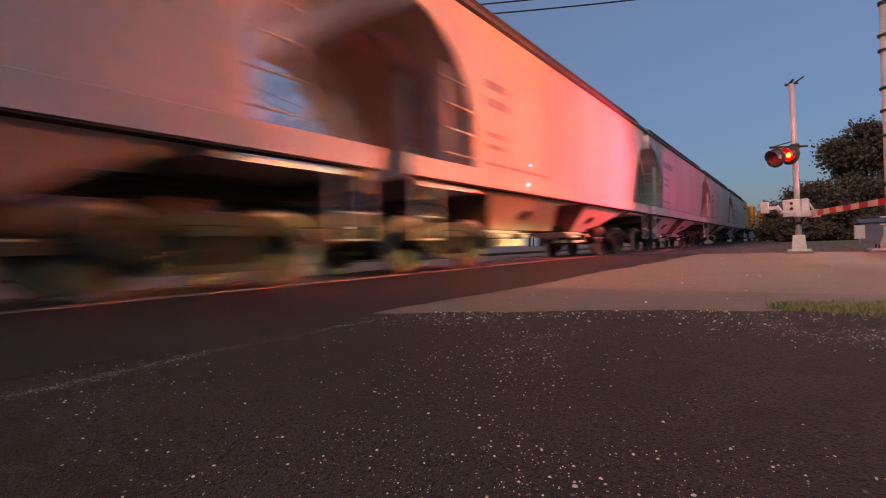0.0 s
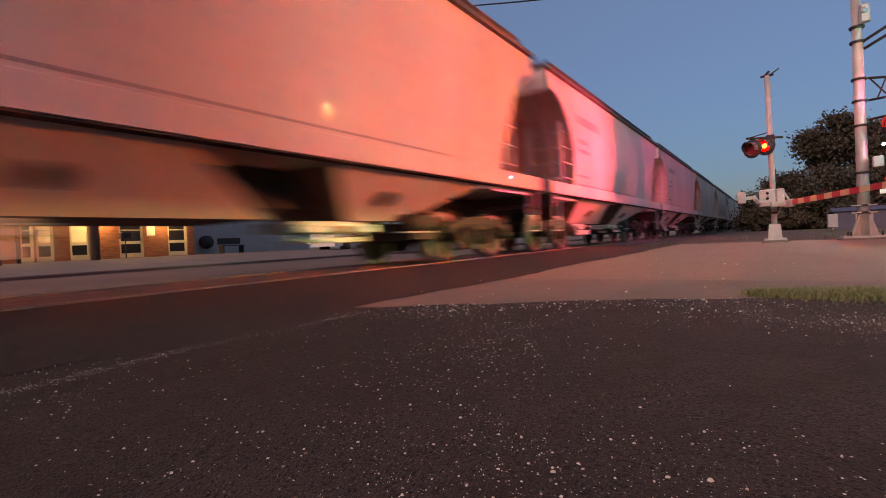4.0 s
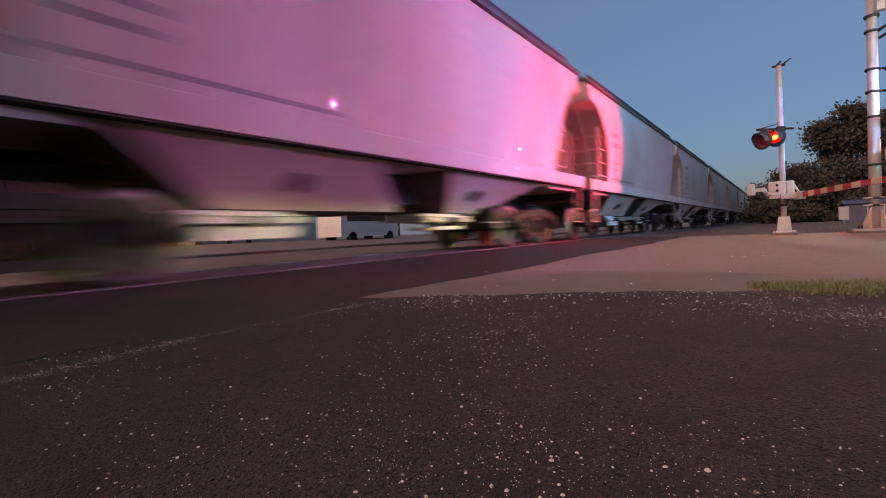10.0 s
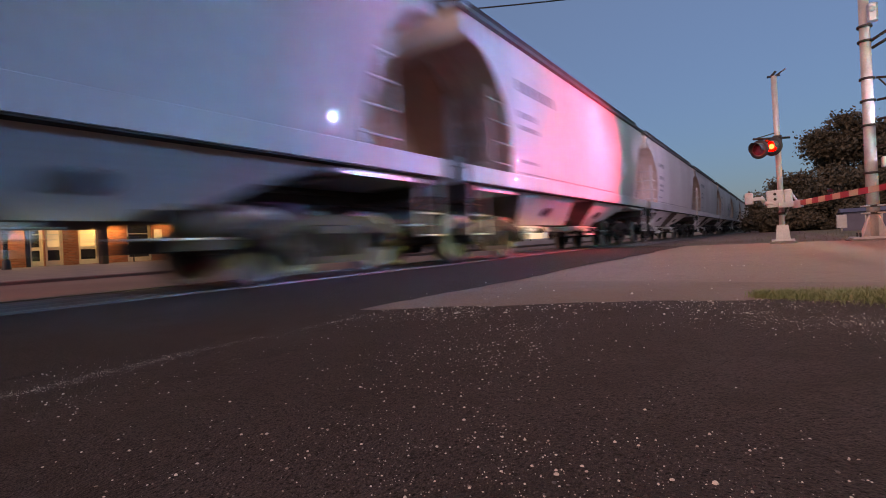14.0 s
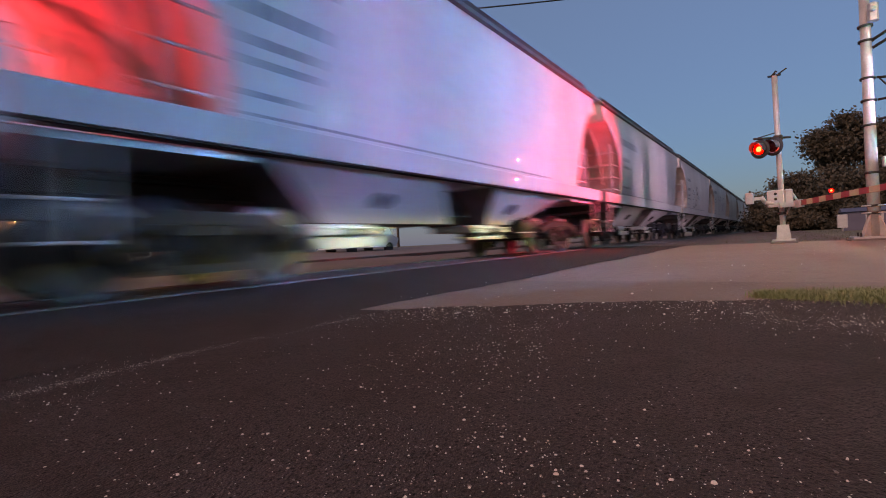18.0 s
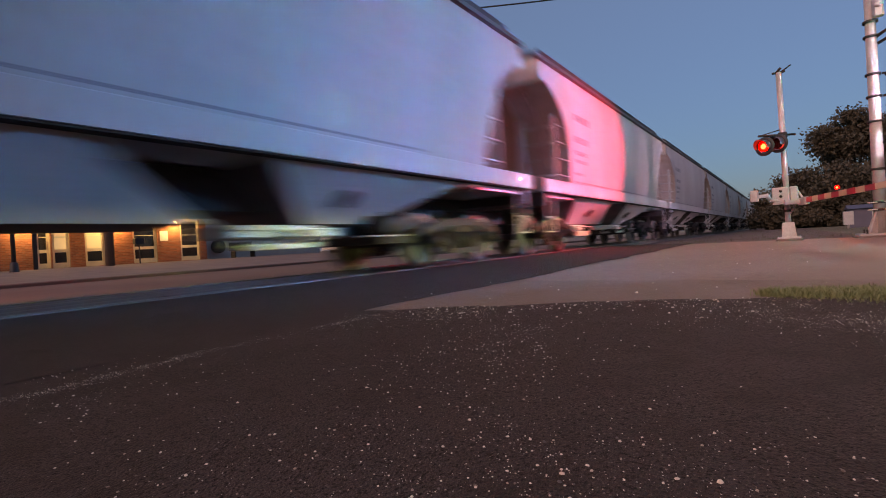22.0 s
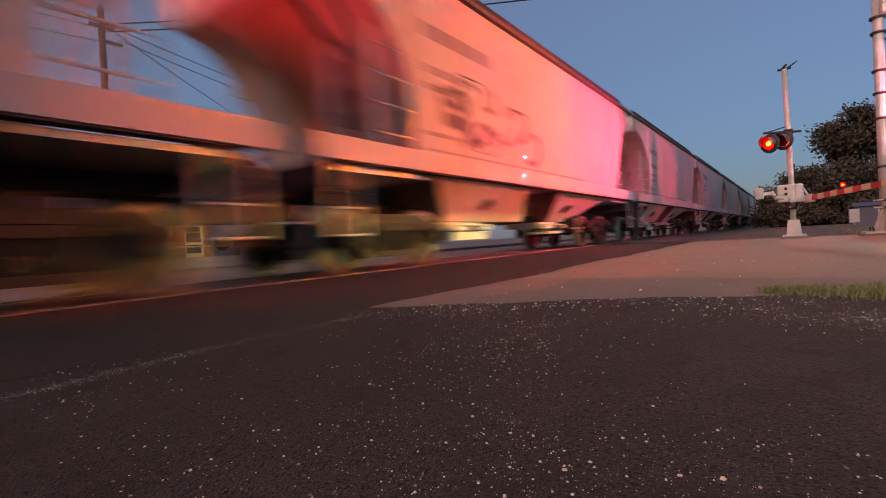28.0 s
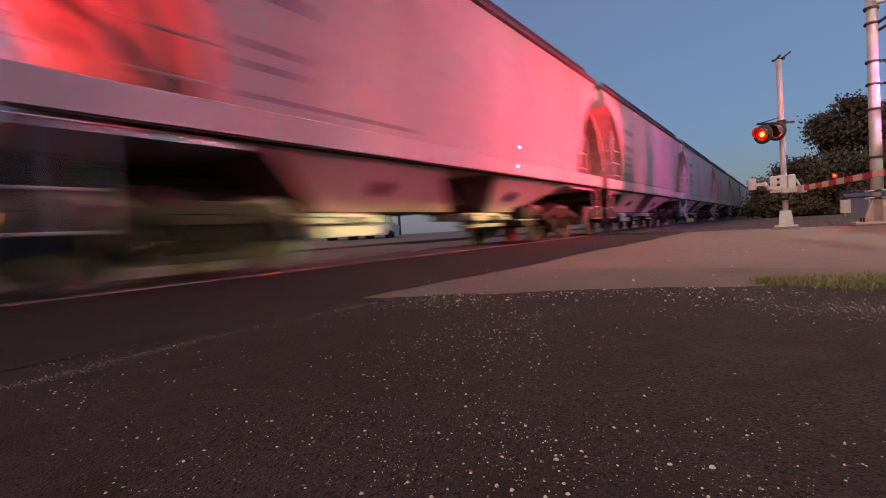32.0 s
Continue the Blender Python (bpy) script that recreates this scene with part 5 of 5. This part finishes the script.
def tree(label, x, y, height, spread_r, count, seed, leaf=0.16, low=0.30):
    rnd = random.Random(seed)
    t = thing("tree", label, "tree", pose(x, y, -0.1), group="trees beyond the crossing")
    trunk = Mesh()
    fork = height * low
    trunk.tube((0, 0, 0), (0.1, 0, fork), 0.018 * height, 0.013 * height, n=10)
    tips = []
    limbs, tight = (15, 0.052) if low > 0.1 else (7, 0.085)
    for k in range(limbs):
        a, e = 6.2832 * k / limbs * 2.618 + rnd.uniform(-0.3, 0.3), rnd.uniform(0.35, 1.0)
        r = spread_r * rnd.uniform(0.45, 0.95)
        end = Vector((r * math.cos(a) * e, r * math.sin(a) * e, fork + (height - fork) * (0.25 + 0.72 * (1 - e * 0.75)) * rnd.uniform(0.85, 1.1)))
        mid = Vector((0.1, 0, fork)).lerp(end, 0.5) + Vector((0, 0, 0.05 * height))
        trunk.tube((0.1, 0, fork * 0.9), mid, 0.011 * height, 0.007 * height, n=7, cap=False)
        trunk.tube(mid, end, 0.007 * height, 0.003 * height, n=6, cap=False)
        tips += [end, mid.lerp(end, 0.55) + Vector((rnd.gauss(0, 0.5), rnd.gauss(0, 0.5), rnd.gauss(0.3, 0.3)))]
    if low < 0.1:
        tips += [Vector((spread_r * rnd.uniform(-0.8, 0.8), spread_r * rnd.uniform(-0.8, 0.8), height * rnd.uniform(0.04, 0.4))) for _ in range(24)]
    part("trunk", trunk, "bark", t)
    verts, faces = [], []
    for _ in range(count):
        c = rnd.choice(tips)
        p = c + Vector((rnd.gauss(0, tight * height), rnd.gauss(0, tight * height), rnd.gauss(0, 0.6 * tight * height)))
        p.z = abs(p.z - 0.03 * height) + 0.03 * height
        q = Euler((rnd.uniform(-1.2, 1.2), rnd.uniform(-1.2, 1.2), rnd.uniform(0, 6.28)))
        s = leaf * rnd.uniform(0.6, 1.4)
        n = len(verts)
        for u, v in ((-0.5, 0), (0, -0.32), (0.6, 0), (0, 0.32)):
            w = Vector((u * s * 1.6, v * s * 1.6, 0))
            w.rotate(q)
            verts.append(p + w)
        faces.append((n, n + 1, n + 2, n + 3))
    me = bpy.data.meshes.new("crown")
    me.from_pydata(verts, [], faces)
    me.materials.append(M["leaf"])
    part("crown", me, None, t)
    return t


tree("tall dark leafy tree beyond the crossing", 6.0, 65, 13.2, 5.6, 26000, 1, 0.2, 0.16)
tree("tall dark leafy tree beyond the crossing", 14.5, 70, 13.4, 6.0, 15000, 2, 0.2, 0.2)
for k, (x, y, h) in enumerate([(0.9, 62, 6.6), (3.4, 60, 7.6), (6.2, 62, 7.6), (9.0, 60, 7.6), (12.5, 60, 8.0), (16, 62, 8)]):
    tree("lower dark tree at the wood's edge", x, y, h, h * 0.55, 11000, 3 + k, 0.17, 0.08)
for k in range(10):
    tree("broad dark bush under the trees", -0.6 + 1.6 * k, 57 + (k % 3) * 1.5, 2.8 + 0.4 * (k % 4), 2.4, 8000, 40 + k, 0.16, 0.03)
for k, (x, y, h) in enumerate([(-3.4, 170, 5.0), (0.5, 178, 5.5), (4.5, 165, 6), (-14, 185, 6), (-27, 60, 6.0), (-31, 66, 6.5), (-36, 75, 6.6), (-42, 88, 7)]):
    tree("distant dark trees along the line", x, y, h, h * 0.6, 2200, 20 + k, 0.3)

shed = thing("equipment_shed", "blue-grey metal equipment shed on the grass", "shed", pose(4.6, 39, -0.1))
part("shell", Mesh().box(-1.4, 1.9, -1.0, 1.0, 0, 1.15), "shed", shed)
part("roof", Mesh().prism([(-1.15, 1.15), (1.15, 1.15), (0, 1.4)], 0, -1.5, 2.0), "shed", shed)
part("door", Mesh().box(-0.4, 0.4, -1.03, -1.0, 0.05, 1.0), "galv", shed)
cabinet = thing("relay_cabinet", "small pale relay cabinet on a post", "cabinet", pose(2.75, 33.5, -0.1))
part("box", Mesh().box(-0.22, 0.22, -0.16, 0.16, 0.25, 0.95, 0.02), "galv", cabinet)
part("leg", Mesh().tube((0, 0, 0), (0, 0, 0.3), 0.06, n=8), "galv", cabinet)

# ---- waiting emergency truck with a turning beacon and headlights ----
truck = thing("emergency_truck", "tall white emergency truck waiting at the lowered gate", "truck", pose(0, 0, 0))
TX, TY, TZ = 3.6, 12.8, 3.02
part("cab", Mesh().prism([(TX + 0.05, 0.95), (TX + 0.05, 1.35), (TX + 0.35, 2.45), (TX + 0.6, 2.55), (TX + 2.0, 2.55), (TX + 2.0, 0.5), (TX + 0.12, 0.5), (TX + 0.12, 0.62)], 1, TY - 1.1, TY + 1.1), "white", truck)
part("body", Mesh().box(TX + 2.05, TX + 7.4, TY - 1.15, TY + 1.15, 0.55, 2.62, 0.05), "white", truck)
# two unseen slats, added to squeeze the headlight beams into a low slit
part("bonnet_lip", Mesh().box(TX - 0.55, TX + 0.06, TY - 2.6, TY + 1.4, 0.698, 0.80), "black", truck, "added dark slat that cuts the headlight beam from above")
part("lower_lip", Mesh().box(TX - 0.62, TX + 0.05, TY - 2.6, TY + 1.4, 0.625, 0.662), "black", truck, "added dark slat that cuts the headlight beam from below")
part("bumper", Mesh().box(TX - 0.15, TX + 0.12, TY - 1.1, TY + 1.1, 0.40, 0.60, 0.03), "galv", truck)
for y in (TY - 1.106, TY + 1.101):
    part("side_window", Mesh().box(TX + 0.6, TX + 1.7, y, y + 0.005, 1.45, 2.3), "pane", truck)
for x in (TX + 1.0, TX + 5.6):
    for y in (TY - 0.98, TY + 0.98):
        part("wheel", Mesh().lathe([(-0.14, 0), (-0.14, 0.48), (0.14, 0.48), (0.14, 0)], (x, y, 0.42), (0, 1, 0), 18), "rubber", truck)
part("beacon_stand", Mesh().box(TX + 1.2, TX + 1.98, TY - 0.7, TY + 0.7, 2.56, 2.64).box(TX + 1.9, TX + 2.9, TY - 0.7, TY + 0.7, 2.63, 2.70).box(TX + 2.28, TX + 2.44, TY - 0.08, TY + 0.08, 2.68, TZ), "black", truck)
# unseen disc added under the beacon so the nearby ground stays unlit
part("ground_shield", Mesh().lathe([(0.0, 0.0), (0.0, 0.90), (0.02, 0.90), (0.02, 0.0)], (TX + 2.36, TY, TZ - 0.05), (0, 0, 1), 32), "black", truck, "flat black tray added to keep beacon light off the ground")
# unseen plates added to limit where the beacon shines
part("housing_end", Mesh().box(TX + 1.86, TX + 2.95, TY - 0.60, TY - 0.57, TZ - 0.03, TZ + 0.37), "black", truck, "added dark plate that cuts off the beacon light sideways")
part("housing_end", Mesh().box(TX + 2.15, TX + 2.95, TY + 0.57, TY + 0.60, TZ - 0.03, TZ + 0.37), "black", truck, "added dark plate that cuts off the beacon light sideways")
part("housing_back", Mesh().box(TX + 2.92, TX + 2.95, TY - 0.57, TY + 0.57, TZ - 0.03, TZ + 0.37), "black", truck)
# unseen bars, added to thin the beacon light on the nearest cars
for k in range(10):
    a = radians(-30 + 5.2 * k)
    part("dimming_bar", Mesh().tube((TX + 2.36 - 0.8 * math.cos(a), TY - 0.8 * math.sin(a), TZ - 0.05), (TX + 2.36 - 0.8 * math.cos(a), TY - 0.8 * math.sin(a), TZ + 0.5), 0.019, n=6), "black", truck)
# small flashing modules beside the beacon
part("module_bar", Mesh().box(TX + 1.50, TX + 1.56, TY - 1.0, TY + 1.0, 3.38, 3.42).box(TX + 1.51, TX + 1.55, TY - 1.0, TY - 0.96, 2.54, 3.40).box(TX + 1.51, TX + 1.55, TY + 0.96, TY + 1.0, 2.54, 3.40), "black", truck, "thin bar carrying the small lamps")
for y, z, colour in ((-0.78, 0.0, (0.05, 1.0, 0.45)), (-0.36, 0.03, (0.03, 0.35, 1.0)), (0.55, 0.10, (1.0, 0.22, 0.03))):
    part("lamp_module", Mesh().box(TX + 1.48, TX + 1.52, TY + y - 0.16, TY + y + 0.16, 3.42 + z, 3.434 + z), glow("module_glow", colour, 3500.0), truck, "slim coloured flashing lamp")
# the beacon: eight lit faces between dark fins; it turns once in 0.8 s
PHASES = [((1.0, 0.11, 0.0), 1.75), ((0.88, 0.11, 0.36), 0.75), ((1.0, 0.12, 0.19), 0.9), ((0.78, 0.16, 0.85), 0.8),
          ((0.08, 0.30, 1.0), 1.3), ((0.32, 0.38, 1.0), 0.55), ((0.92, 0.64, 1.0), 0.62), ((1.0, 0.60, 0.66), 0.28)]
BEACON = 27000.0
beacon = thing("beacon", "turning beacon with coloured lamp faces", "beacon", pose(TX + 2.36, TY, TZ))
part("spindle", Mesh().tube((0, 0, 0), (0, 0, 0.32), 0.05, n=8).lathe([(0, 0.0), (0, 0.46), (0.02, 0.46), (0.02, 0)], (0, 0, 0.0), (0, 0, 1), 16).lathe([(0, 0.0), (0, 0.46), (0.02, 0.46), (0.02, 0)], (0, 0, 0.30), (0, 0, 1), 16), "black", beacon)
for k, (colour, power) in enumerate(PHASES):
    part("lamp_face", Mesh().box(-0.028, 0.028, -0.185, -0.175, 0.09, 0.27), glow("beacon_face", colour, BEACON * power), beacon, "glowing coloured lamp face", pose(0, 0, 0, 0, 0, -45 * k))
    part("fin", Mesh().box(-0.004, 0.004, -0.46, -0.06, 0.02, 0.3), "black", beacon, at=pose(0, 0, 0, 0, 0, 45 * k + 22.5))

# ---- what moves ----


# seconds, metres by which the train runs ahead of or behind its even pace as the slack runs in and out
SURGE = [(0, 0), (2, 0.1), (3, -0.2), (6, 0.0), (7, -0.2), (8, -0.05), (9, -0.25), (10, -0.4), (11, -0.45), (12, -0.25), (13, 0), (18, 0), (19, 0.1),
         (20, 0.25), (21, 0.35), (22, 0.28), (23, 0.12), (24, -0.12), (25, 0), (26, -0.06), (28.5, 0), (29, 0.1), (30, -0.27), (31, -0.36), (32, -0.33)]


def run(t):
    """Metres that the train has gone since the start."""
    s = t - 16
    k = max(i for i, (a, _) in enumerate(SURGE[:-1]) if a <= t)
    (a, p), (b, q) = SURGE[k], SURGE[k + 1]
    u = min(1.0, (t - a) / (b - a))
    return 18.131 * t + 0.022 * (s * s - 256) + 0.00032 * s ** 3 + 0.00097 * s * s - 0.04625 * s + 0.386 + p + (q - p) * u * u * (3 - 2 * u)


def motions():
    steps = [0.5 * k for k in range(65)]
    for n, car in enumerate(CARS):
        walk(car, [(t, pose(TRACK, 56.45 - PITCH / 2 - PITCH * n + run(t), 0)) for t in steps])
    # wheels roll while their car passes the crossing
    for n, car in enumerate(CARS):
        rows = [(0.0, 0.0)]
        for f in range(1, int(32 * FPS)):
            t = f / FPS
            if -6 < 56.45 - PITCH / 2 - PITCH * n + run(t) < 24:
                rows.append((t, rows[-1][1] - math.degrees((run(t) - run(t - 1 / FPS)) / 0.425)))
        rows.append((32.0, rows[-1][1]))
        if len(rows) > 2:
            for bogie in car.children:
                if bogie.name.startswith("truck"):
                    for axle in bogie.children:
                        if axle.name.startswith("wheelset"):
                            x, y, z = axle.matrix_basis.translation
                            walk(axle, [(t, pose(x, y, z, a)) for t, a in rows])
    for n, car in enumerate(LOCOS):
        walk(car, [(t, pose(TRACK, 56.45 + 11.6 + 23.0 * n + run(t), 0)) for t in steps])
    # beacon: one face after another sweeps the near cars
    x, y, z = beacon.matrix_basis.translation
    walk(beacon, [(0.1 * k, pose(x, y, z, 0, 0, -63 + 45 * (1.002 * k - 0.3) - (26 if k % 8 == 4 and k < 120 else 0) + (40 if k == 320 else 0))) for k in range(321)])
    # lenses turn over when the lamps change
    for lens, right in FLIPS:
        base = lens.matrix_basis.copy()
        place, size = base.translation.copy(), base.to_scale()
        lens.scale = size
        on = ((0.0 - START) / PERIOD) % 1 < 0.5
        angle = 0 if on == right else 180
        rows = [(0.0, angle)]
        k = math.ceil((0.2 - START) / (PERIOD / 2))
        while START + k * PERIOD / 2 < 31.7:
            f = round((START + k * PERIOD / 2) * FPS)
            rows += [((f - 1) / FPS, angle), (f / FPS, angle + 60), ((f + 1) / FPS, angle + 120), ((f + 2) / FPS, angle + 180)]
            angle += 180
            k += 1
        rows.append((32.0, angle))
        walk(lens, [(t, Matrix.Translation(place) @ pose(0, 0, 0, 0, 0, a)) for t, a in rows])


motions()
